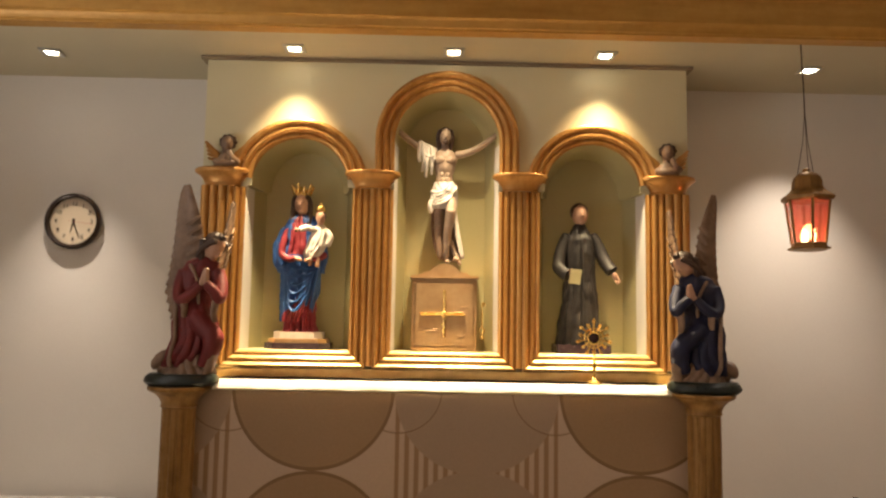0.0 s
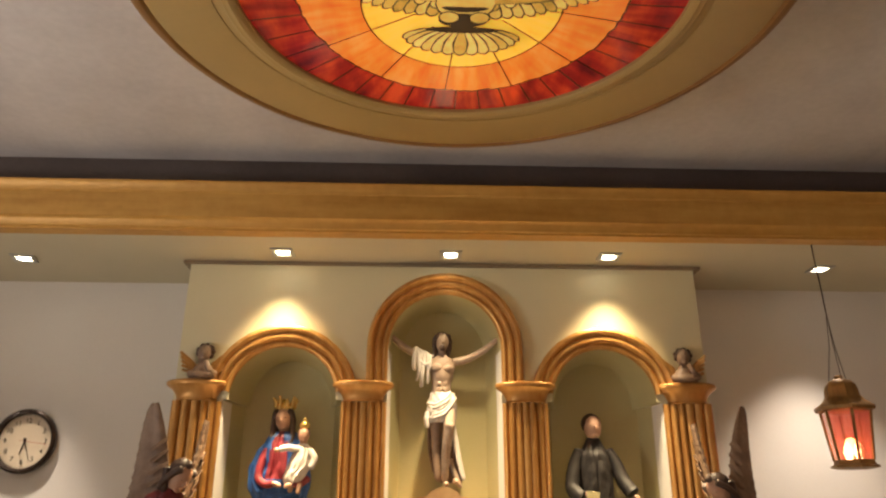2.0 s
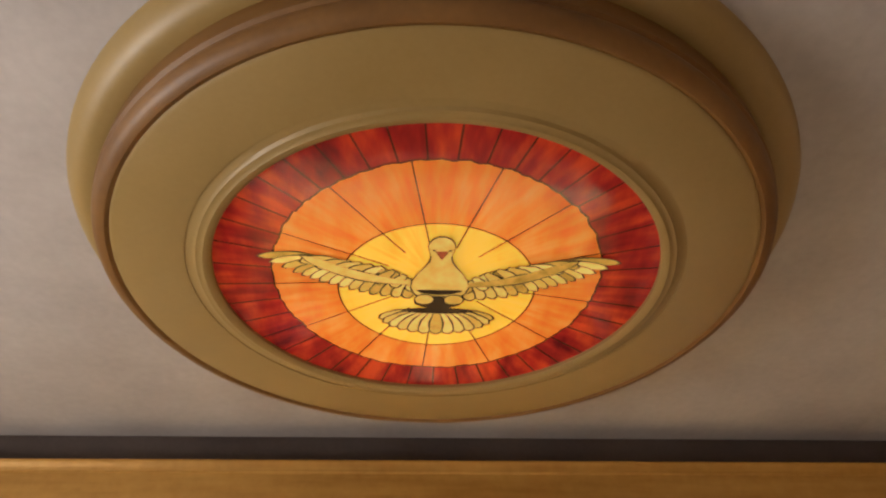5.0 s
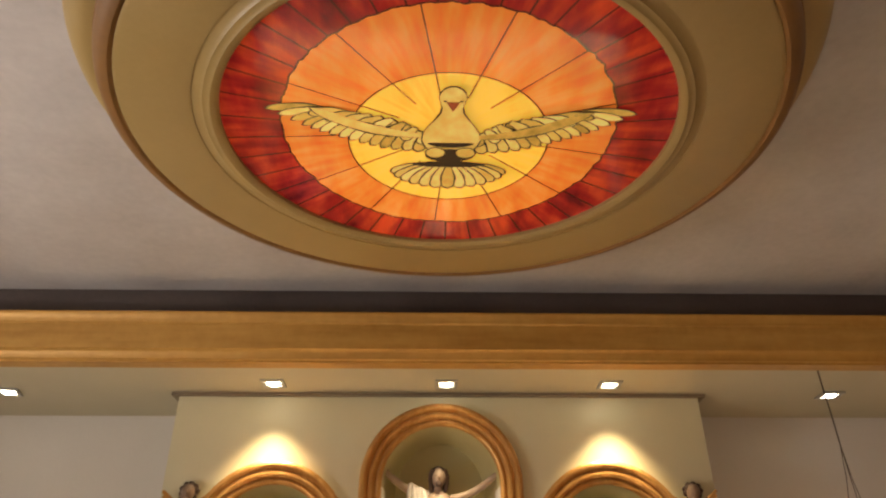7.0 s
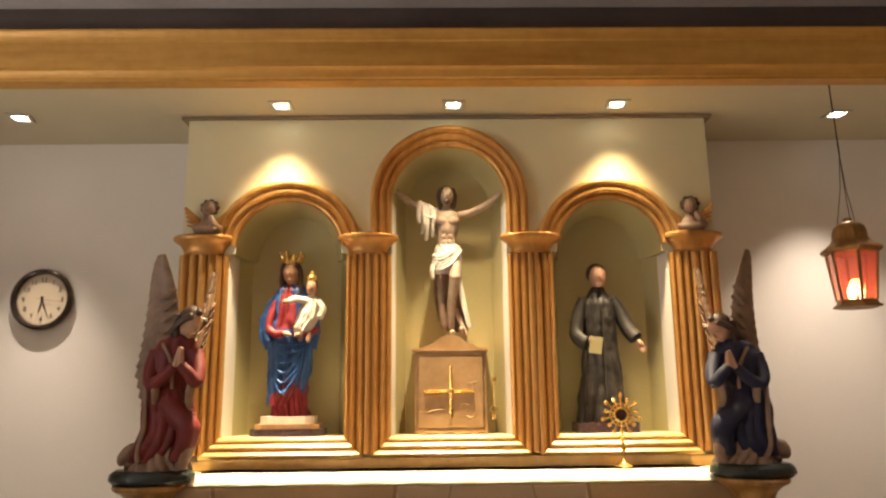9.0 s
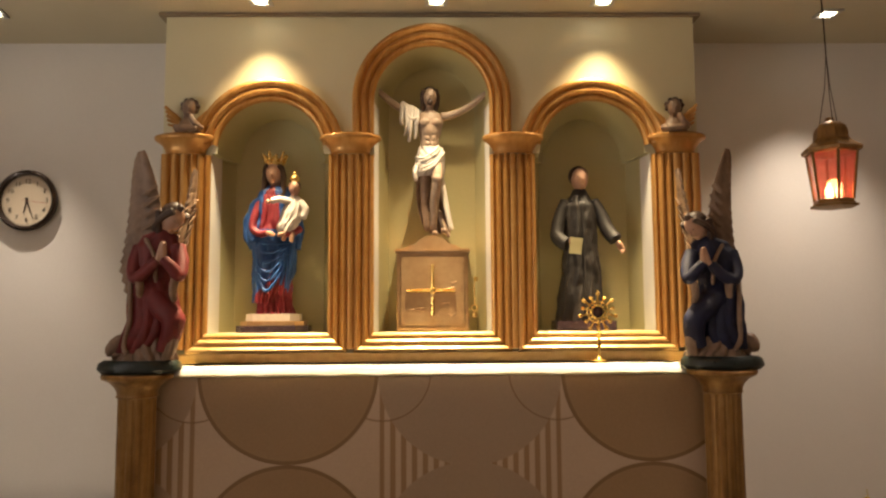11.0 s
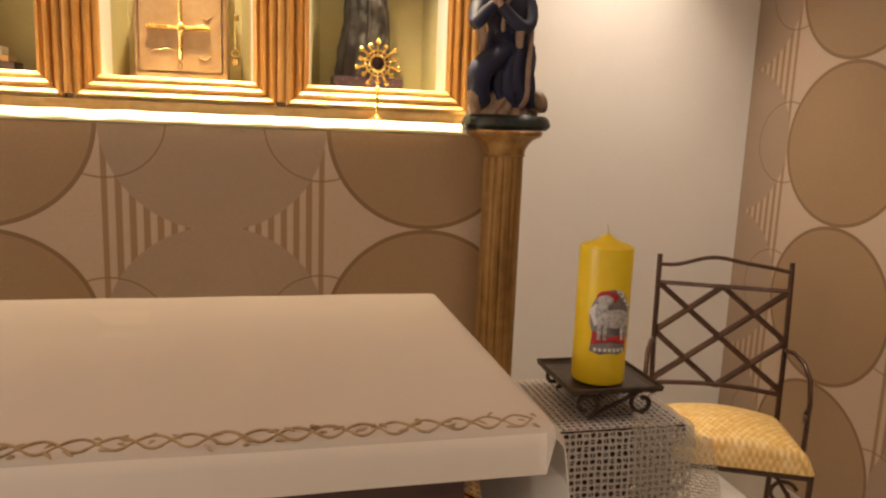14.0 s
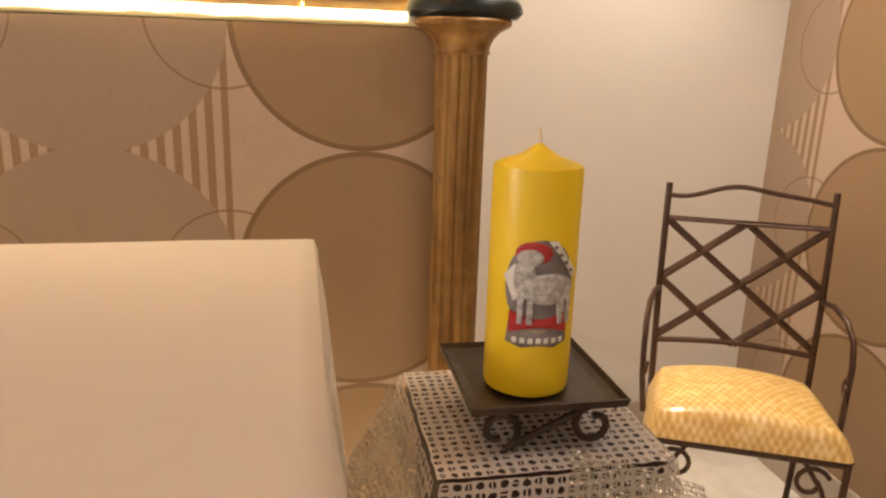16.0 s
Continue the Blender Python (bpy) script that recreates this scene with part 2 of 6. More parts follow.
def blob(bm, where, size, turn=(0, 0, 0), u=16, v=12, mat=0):
    """An ellipsoid."""
    m = Matrix.LocRotScale(where, Euler([radians(a) for a in turn]), size)
    made = bmesh.ops.create_uvsphere(bm, u_segments=u, v_segments=v, radius=1, matrix=m)
    for f in {f for vtx in made["verts"] for f in vtx.link_faces}:
        f.material_index = mat
    return bm


def moulding(path, profile, bm=None):
    """Sweeps a profile of (out, proud) pairs along (x, z, nx, nz, k) rows in the plane y = 0; out runs along n, proud towards -y."""
    bm = bm or bmesh.new()
    rows = [[bm.verts.new((x + nx * o * k, -p, z + nz * o * k)) for o, p in profile] for x, z, nx, nz, k in path]
    for a, b in zip(rows, rows[1:]):
        for i in range(len(profile) - 1):
            bm.faces.new((a[i], a[i + 1], b[i + 1], b[i]))
    return bm


# ---- the room ----
BACK, RIGHT, LEFT, REAR = 3.06, 2.092, -2.7, -3.0
RET_Y, PANEL_Y, LEDGE = 2.766, 2.528, LEDGE_Z


def structure(name, bm, material, label="", bevel=0.0, smooth=False):
    return tagged(part(name, bm, material, None, "", smooth, bevel), label, "", "", "structure")


def tile_floor():
    n = Net("floor_tile")
    c = n.xyz(n.coords((1, 1, 1), True))
    big = n.noise(3, 5)
    vein = n.noise(14, 6, None, 0.7)
    return n.done(n.ramp(n.m("ADD", n.m("MULTIPLY", big, 0.5), n.m("MULTIPLY", vein, 0.5)), (0.35, (0.52, 0.47, 0.40)), (0.65, (0.66, 0.62, 0.55))), 0.16, bump=vein, strength=0.02)


M_TILE = tile_floor()
M_GROUT = paint("grout", (0.28, 0.24, 0.20), (0.36, 0.31, 0.26), 0.8)
floor = structure("floor", box(LEFT, RIGHT, REAR, BACK, -0.12, -0.003), M_GROUT, "pale stone-look tiled floor with fine joints")
structure("wall_north", box(LEFT - 0.15, RIGHT + 0.15, BACK, BACK + 0.15, 0, CEIL + 0.1), M_WALL, "off-white painted wall behind the retable")
structure("wall_east", box(RIGHT, RIGHT + 0.15, REAR, BACK, 0, CEIL + 0.1), M_PAPER_SIDE, "wall papered with beige and brown printed circles")
# opening added in the unseen west wall to house the left light
bm = box(LEFT - 0.15, LEFT, REAR, -0.2, 0, CEIL + 0.1)
for y0, y1, z0, z1 in ((1.5, BACK, 0, CEIL + 0.1), (-0.2, 1.5, 0, 0.95), (-0.2, 1.5, 2.25, CEIL + 0.1)):
    box(LEFT - 0.15, LEFT, y0, y1, z0, z1, bm)
structure("wall_west", bm, M_WALL, "off-white painted side wall with an opening added for the left light")
structure("wall_south", box(LEFT - 0.15, RIGHT + 0.15, REAR - 0.15, REAR, 0, CEIL + 0.1), M_WALL, "off-white painted rear wall")

# main ceiling, lowered soffit, slot and cornice
structure("ceiling", box(LEFT - 0.15, RIGHT + 0.15, REAR - 0.15, 2.50, CEIL, CEIL + 0.12), M_CEIL, "slightly stained pale grey plaster ceiling")
structure("ceiling_soffit", box(LEFT, RIGHT, 2.50, BACK, CEIL_LOW, CEIL_LOW + 0.08), M_SOFFIT, "lowered cream ceiling with square downlights")
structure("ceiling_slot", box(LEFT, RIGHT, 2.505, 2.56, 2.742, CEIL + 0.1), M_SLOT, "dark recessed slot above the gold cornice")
bm = bmesh.new()
prof = [(0.0, 0.0), (0.006, 0.0), (0.010, 0.006), (0.030, 0.010), (0.036, 0.016), (0.040, 0.024), (0.125, 0.026), (0.130, 0.032), (0.150, 0.036), (0.158, 0.044), (0.164, 0.044), (0.164, -0.055), (0.10, -0.055), (0.0, -0.055), (0.0, 0.0)]
rows = [[bm.verts.new((x, 2.452 - p, CEIL_LOW - 0.001 + o)) for o, p in prof] for x in (LEFT, RIGHT)]
for i in range(len(prof) - 1):
    bm.faces.new((rows[0][i], rows[0][i + 1], rows[1][i + 1], rows[1][i]))
structure("trim_cornice", bm, M_BEAM, "long gold painted cornice beam across the ceiling", smooth=True)
structure("baseboard_east", box(RIGHT - 0.012, RIGHT, REAR, BACK, 0, 0.14), paint("skirting", (0.40, 0.34, 0.27), (0.46, 0.40, 0.33), 0.3), "grey-beige tiled skirting", 0.002)
structure("baseboard_north", box(LEFT, RIGHT - 0.014, BACK - 0.012, BACK, 0, 0.14), bpy.data.materials["skirting"], "grey-beige tiled skirting", 0.002)


# brown of the soffit trim carries the shadow line under the ceiling
M_SHADOWLINE = paint("brown_shadow_trim", (0.20, 0.15, 0.09), (0.28, 0.21, 0.13), 0.6)
# ---- retable: block with three arched niches ----
SIDE_X, SIDE_R, SIDE_C = 0.578, 0.190, 2.142
MID_R, MID_C, SILL = 0.207, 2.330, 1.503
NICHES = [(-SIDE_X, 0.210, SIDE_R, SIDE_C), (0.0, 0.207, MID_R, MID_C), (SIDE_X, 0.210, SIDE_R, SIDE_C)]


def opening(cx, half, r, zc, shrink=1.0, seg=24):
    """The outline of a niche, from its lower left corner, clockwise from the front."""
    pts = [(cx - half * shrink, SILL)]
    if abs(half - r) > 1e-4:
        pts.append((cx - half * shrink, zc - 0.001))
    pts += [(cx - r * shrink * math.cos(math.pi * i / seg), zc + r * shrink * math.sin(math.pi * i / seg)) for i in range(seg + 1)]
    if abs(half - r) > 1e-4:
        pts.append((cx + half * shrink, zc - 0.001))
    pts.append((cx + half * shrink, SILL))
    return pts


def retable():
    thing = empty("retable", (0, RET_Y, LEDGE))
    bm = bmesh.new()
    x1, top = 0.96, CEIL_LOW - LEDGE - 0.015
    outer = [bm.verts.new(p) for p in ((-x1, 0, 0), (x1, 0, 0), (x1, 0, top), (-x1, 0, top))]
    edges = [bm.edges.new((outer[i], outer[(i + 1) % 4])) for i in range(4)]
    depth = BACK - RET_Y - 0.004
    loops = []
    for cx, half, r, zc in NICHES:
        vs = [bm.verts.new((x, 0, z - LEDGE)) for x, z in opening(cx, half, r, zc)]
        loops.append(vs)
        edges += [bm.edges.new((vs[i], vs[(i + 1) % len(vs)])) for i in range(len(vs))]
    bmesh.ops.triangle_fill(bm, edges=edges, use_beauty=True)
    back = [bm.verts.new((v.co.x, depth, v.co.z)) for v in outer]
    for i in range(4):
        bm.faces.new((outer[i], outer[(i + 1) % 4], back[(i + 1) % 4], back[i]))
    part("block", bm, M_BLOCK, thing, "cream plastered block", smooth=False)
    for (cx, half, r, zc) in NICHES:
        bm = bmesh.new()
        steps = [(0.0, 1.0), (0.045, 0.985), (0.10, 0.955), (0.15, 0.89), (0.18, 0.80)]
        rings = []
        for dep, sh in steps:
            ring = []
            for x, z in opening(cx, half, r, zc):
                zz = z - LEDGE if z < zc else (zc + (z - zc) * (0.55 + 0.45 * sh)) - LEDGE
                ring.append(bm.verts.new((cx + (x - cx) * sh, dep + 0.001, zz)))
            rings.append(ring)
        for a, b in zip(rings, rings[1:]):
            for i in range(len(a)):
                bm.faces.new((a[i], a[(i + 1) % len(a)], b[(i + 1) % len(a)], b[i]))
        bm.faces.new(rings[-1])
        bm.normal_update()
        for f in bm.faces:  # lamp light on the jambs' straight front half, painted in as white
            mid = f.calc_center_median()
            if abs(f.normal.x) > 0.9 and mid.y < 0.10 and mid.z + LEDGE < zc:
                f.material_index = 1
        part("niche", bm, [M_NICHE, M_WALL], thing, "olive-cream rounded niche lining")
    return thing


tagged(retable(), "cream altarpiece block with three round-arched niches", "retable")

structure("trim_soffit", box(-0.985, 0.985, RET_Y - 0.012, BACK - 0.006, CEIL_LOW - 0.014, CEIL_LOW - 0.003), M_SHADOWLINE, "thin trim where the block meets the soffit, shadow line in its brown")

# reeded gold frames: uprights, mitred sill and arch of each niche
REED = [(0.0, -0.004), (0.0, 0.014), (0.004, 0.020), (0.010, 0.022), (0.016, 0.019), (0.019, 0.016), (0.022, 0.023), (0.029, 0.030), (0.036, 0.030), (0.042, 0.022),
        (0.045, 0.024), (0.048, 0.031), (0.054, 0.037), (0.060, 0.037), (0.065, 0.030), (0.068, 0.029), (0.068, -0.004)]
CAP_Z = 2.132


def arc(cx, zc, r, a0, a1, seg=40):
    return [(cx + r * math.cos(a), zc + r * math.sin(a), math.cos(a), math.sin(a), 1) for a in (a0 + (a1 - a0) * i / seg for i in range(seg + 1))]


def gold_frame(cx, half, r, zc):
    thing = empty("niche_frame", (cx, RET_Y - 0.001, LEDGE))
    z0 = LEDGE
    s = SILL - z0
    for sgn, nm in ((-1, "upright"), (1, "upright")):
        part(nm, moulding([(sgn * half, CAP_Z - z0, sgn, 0, 1), (sgn * half, s, sgn, -1, 1)], REED), M_GOLD, thing)
    part("sill", moulding([(-half, s, -1, -1, 1), (half, s, 1, -1, 1)], REED), M_GOLD_LIT, thing, "brightly lit stepped gold sill")
    big = [(o * 1.12, p) for o, p in REED]
    if r == MID_R:
        path = [(-r, 2.205 - z0, -1, 0, 1)] + [(-x, z, -nx, nz, k) for x, z, nx, nz, k in arc(0, zc - z0, r, 0, math.pi)] + [(r, 2.205 - z0, 1, 0, 1)]
    else:
        a = math.asin((2.200 - SIDE_C) / (SIDE_R + 0.076))
        path = [(-x, z, -nx, nz, k) for x, z, nx, nz, k in arc(0, zc - z0, r, a * 0.6, math.pi - a * 0.6)]
    part("arch", moulding(path, big), M_GOLD, thing)
    return thing


for cx, half, r, zc in NICHES:
    tagged(gold_frame(cx, half, r, zc), "reeded antique gold frame round an arched niche", "picture frame", "frames of the three niches")


def reeds(cx, w):
    n = 3 if w > 0.05 else 1
    prof = []
    for i in range(n):
        for k in range(7):
            a = math.pi * k / 6
            prof.append((-w / 2 + w / n * (i + 0.5 - 0.5 * math.cos(a)), 0.028 + (0.014 if n > 1 else 0.010) * math.sin(a)))
    return [(-w / 2, -0.004)] + prof + [(w / 2, -0.004)]


CAPITAL = [(0.070, 0.0), (0.074, 0.004), (0.070, 0.010), (0.073, 0.020), (0.080, 0.032), (0.090, 0.043), (0.104, 0.052), (0.110, 0.057), (0.111, 0.066), (0.106, 0.071), (0.100, 0.073)]


def pilaster(cx, x0, x1):
    thing = empty("pilaster", (cx, RET_Y, LEDGE))
    h = CAP_Z - LEDGE
    w, mid = x1 - x0, (x0 + x1) / 2 - cx
    bm = moulding([(mid, 0.05, 1, 0, 1), (mid, h, 1, 0, 1)], reeds(0, w))
    part("shaft", bm, M_GOLD, thing)
    bm = lathe(CAPITAL, 40, (0, 0, h), 1.0, 0.62, a0=math.pi, a1=2 * math.pi)
    caps = [v for v in bm.verts if abs(v.co.z - (h + 0.073)) < 1e-4]
    bm.faces.new(caps)
    part("capital", bm, M_GOLD, thing, "round moulded gold capital")
    return thing


for cx, x0, x1 in ((-0.878, -0.955, -0.857), (-0.292, -0.300, -0.274), (0.292, 0.274, 0.300), (0.878, 0.857, 0.955)):
    tagged(pilaster(cx, x0, x1), "reeded antique gold pilaster with round capital", "column", "pilasters of the retable")

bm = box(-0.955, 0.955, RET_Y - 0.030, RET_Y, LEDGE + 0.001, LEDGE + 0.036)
tagged(part("base_board", bm, M_GOLD_LIT, None, "", bevel=0.004), "plain gold board along the foot of the retable", "trim")


# ---- wainscot, ledge and gold columns ----
structure("wall_panel", box(-0.96, 0.96, PANEL_Y, BACK - 0.002, 0, LEDGE - 0.026), M_PAPER, "projecting panel papered with beige and brown printed circles")
structure("ledge", box(-0.965, 0.965, PANEL_Y - 0.006, BACK - 0.004, LEDGE - 0.024, LEDGE - 0.002), M_BLOCK, "cream painted ledge under the niches", 0.003)


def runner():
    bm = bmesh.new()
    nx, rnd = 120, random.Random(4)
    prof = [(RET_Y - 0.034, 0.003), (RET_Y - 0.12, 0.003), (PANEL_Y + 0.03, 0.003), (PANEL_Y - 0.006, 0.003), (PANEL_Y - 0.018, -0.005), (PANEL_Y - 0.026, -0.017)]
    rows = []
    for i in range(nx + 1):
        x = -0.82 + 1.64 * i / nx
        w = noise.noise(Vector((x * 14, 3.1, 0))) * 0.006 + rnd.uniform(-0.001, 0.001)
        rows.append([bm.verts.new((x, y - (abs(w) * 0.6 if k > 2 else 0), LEDGE + z + (w * 0.35 + 0.003 if 1 < k < 5 else (w * 0.8 if k == 5 else 0)))) for k, (y, z) in enumerate(prof)])
    for a, b in zip(rows, rows[1:]):
        for i in range(len(prof) - 1):
            bm.faces.new((a[i], a[i + 1], b[i + 1], b[i]))
    bmesh.ops.solidify(bm, geom=bm.faces[:], thickness=0.002)
    return part("runner", bm, M_WHITE)


tagged(runner(), "white crinkled cloth runner brightly lit on the ledge", "runner")

FLUTE_TOP = 1.318


def column(x):
    thing = empty("column", (x, 2.478, 0))
    fl = lambda a, z: 1 - 0.095 * max(0.0, math.cos(a * 14)) ** 0.6 if 0.12 < z < FLUTE_TOP - 0.005 else 1.0
    zs = [0.13] + [0.14 + (FLUTE_TOP - 0.15) * i / 6 for i in range(7)] + [FLUTE_TOP]
    part("shaft", lathe([(0.056, z) for z in zs], 112, flute=fl), M_GOLDDULL, thing)
    part("base", lathe([(0.085, 0.0), (0.085, 0.05), (0.080, 0.055), (0.078, 0.075), (0.066, 0.085), (0.070, 0.10), (0.066, 0.115), (0.057, 0.13)], 40), M_GOLDDULL, thing)
    part("capital", lathe([(0.057, 0.0), (0.062, 0.004), (0.059, 0.009), (0.060, 0.018), (0.068, 0.034), (0.082, 0.048), (0.098, 0.056), (0.104, 0.060), (0.106, 0.068), (0.102, 0.073), (0.0, 0.0732)], 48, (0, 0, FLUTE_TOP)), M_GOLDDULL, thing, "flared gold capital")
    return thing


for x in (-0.907, 0.898):
    tagged(column(x), "fluted worn gold column carrying a kneeling angel", "column", "columns beside the panel")


# ---- ceiling medallion ----
def glass_material():
    """Backlit painted glass: rays of yellow, orange and red with dark leading."""
    n = Net("backlit_glass")
    c = n.xyz()
    x, y = c[0], c[1]
    r = n.m("SQRT", n.m("ADD", n.m("MULTIPLY", x, x), n.m("MULTIPLY", y, y)))
    ang = n.m("ADD", n.m("DIVIDE", n.m("ARCTAN2", y, x), 2 * math.pi), 0.5)
    streak = n.noise(9, 5, n.coords((1.6, 0.5, 1)))
    cell = n.t.nodes.new("ShaderNodeTexNoise")
    comb = n.t.nodes.new("ShaderNodeCombineXYZ")
    n.put(comb.inputs[0], n.m("MULTIPLY", ang, 60.0))
    n.put(comb.inputs[1], n.m("MULTIPLY", r, 5.0))
    n.t.links.new(comb.outputs[0], cell.inputs["Vector"])
    cell.inputs["Scale"].default_value = 1.2
    s = n.m("ADD", n.m("MULTIPLY", streak, 0.55), n.m("MULTIPLY", cell.outputs[0], 0.45))
    red = n.ramp(s, (0.34, (0.10, 0.003, 0.006)), (0.48, (0.31, 0.012, 0.009)), (0.64, (0.56, 0.055, 0.014)))
    orange = n.ramp(s, (0.32, (0.60, 0.11, 0.012)), (0.5, (0.83, 0.23, 0.030)), (0.68, (0.93, 0.37, 0.08)))
    yellow = n.ramp(s, (0.3, (0.90, 0.42, 0.03)), (0.6, (1.0, 0.60, 0.08)))
    ys = n.m("SUBTRACT", y, 0.035)
    ry = n.m("SQRT", n.m("ADD", n.m("MULTIPLY", x, x), n.m("MULTIPLY", ys, ys)))
    r1 = 0.224
    r2 = n.m("ADD", 0.365, n.m("MULTIPLY", n.m("SUBTRACT", cell.outputs[0], 0.5), 0.02))
    col = n.mix(n.less(r, r2), red, orange)
    col = n.mix(n.less(ry, r1), col, yellow)

    def spokes(count, shift, lo, hi, width):
        f = n.m("FRACT", n.m("ADD", n.m("MULTIPLY", ang, count), shift))
        near = n.m("MULTIPLY", n.m("MINIMUM", f, n.m("SUBTRACT", 1.0, f)), n.m("DIVIDE", n.m("MULTIPLY", r, 2 * math.pi), count))
        return n.m("MULTIPLY", n.less(near, width), n.m("MULTIPLY", n.m("GREATER_THAN", r, lo), n.less(r, hi)))

    lead = n.m("MAXIMUM", spokes(41, 0.3, r2, 1.0, 0.0019), spokes(13, 0.1, 0.12, r2, 0.0016))
    lead = n.m("MAXIMUM", lead, n.less(n.m("ABSOLUTE", n.m("SUBTRACT", ry, r1)), 0.0018))
    lead = n.m("MAXIMUM", lead, n.less(n.m("ABSOLUTE", n.m("SUBTRACT", r, r2)), 0.002))
    col = n.mix(lead, col, (0.05, 0.01, 0.004))
    n.put(n.p.inputs["Base Color"], col)
    n.put(n.p.inputs["Emission Color"], col)
    hot = n.m("ADD", 0.55, n.m("MULTIPLY", n.m("MAXIMUM", n.m("SUBTRACT", 1.0, n.m("DIVIDE", n.m("SQRT", n.m("ADD", n.m("MULTIPLY", x, x), n.m("POWER", n.m("ABSOLUTE", n.m("SUBTRACT", y, 0.12)), 2.0))), 0.46)), 0.0), 0.75))
    n.put(n.p.inputs["Emission Strength"], hot)
    n.put(n.p.inputs["Roughness"], 0.14)
    b = n.t.nodes.new("ShaderNodeBump")
    b.inputs["Strength"].default_value, b.inputs["Distance"].default_value = 0.25, 0.004
    n.put(b.inputs["Height"], n.noise(7, 2, n.coords((1, 2.5, 1))))
    n.t.links.new(b.outputs[0], n.p.inputs["Normal"])
    return n.mat


MED = (-0.010, 1.44, 2.80)


def dove_material():
    n = Net("dove_paint")
    info = n.t.nodes.new("ShaderNodeObjectInfo")
    f = n.m("ADD", n.m("MULTIPLY", info.outputs["Random"], 0.5), n.m("MULTIPLY", n.noise(26, 4), 0.6))
    col = n.ramp(f, (0.2, (0.36, 0.20, 0.03)), (0.5, (0.68, 0.42, 0.08)), (0.85, (0.92, 0.66, 0.19)))
    n.put(n.p.inputs["Emission Color"], col)
    n.put(n.p.inputs["Emission Strength"], 0.75)
    return n.done(col, 0.25)


M_DOVE = dove_material()
M_LEAD = paint("dark_outline", (0.03, 0.012, 0.004), (0.06, 0.025, 0.008), 0.4)
M_RED = shining("beak_paint", (0.50, 0.10, 0.03), 0.35)


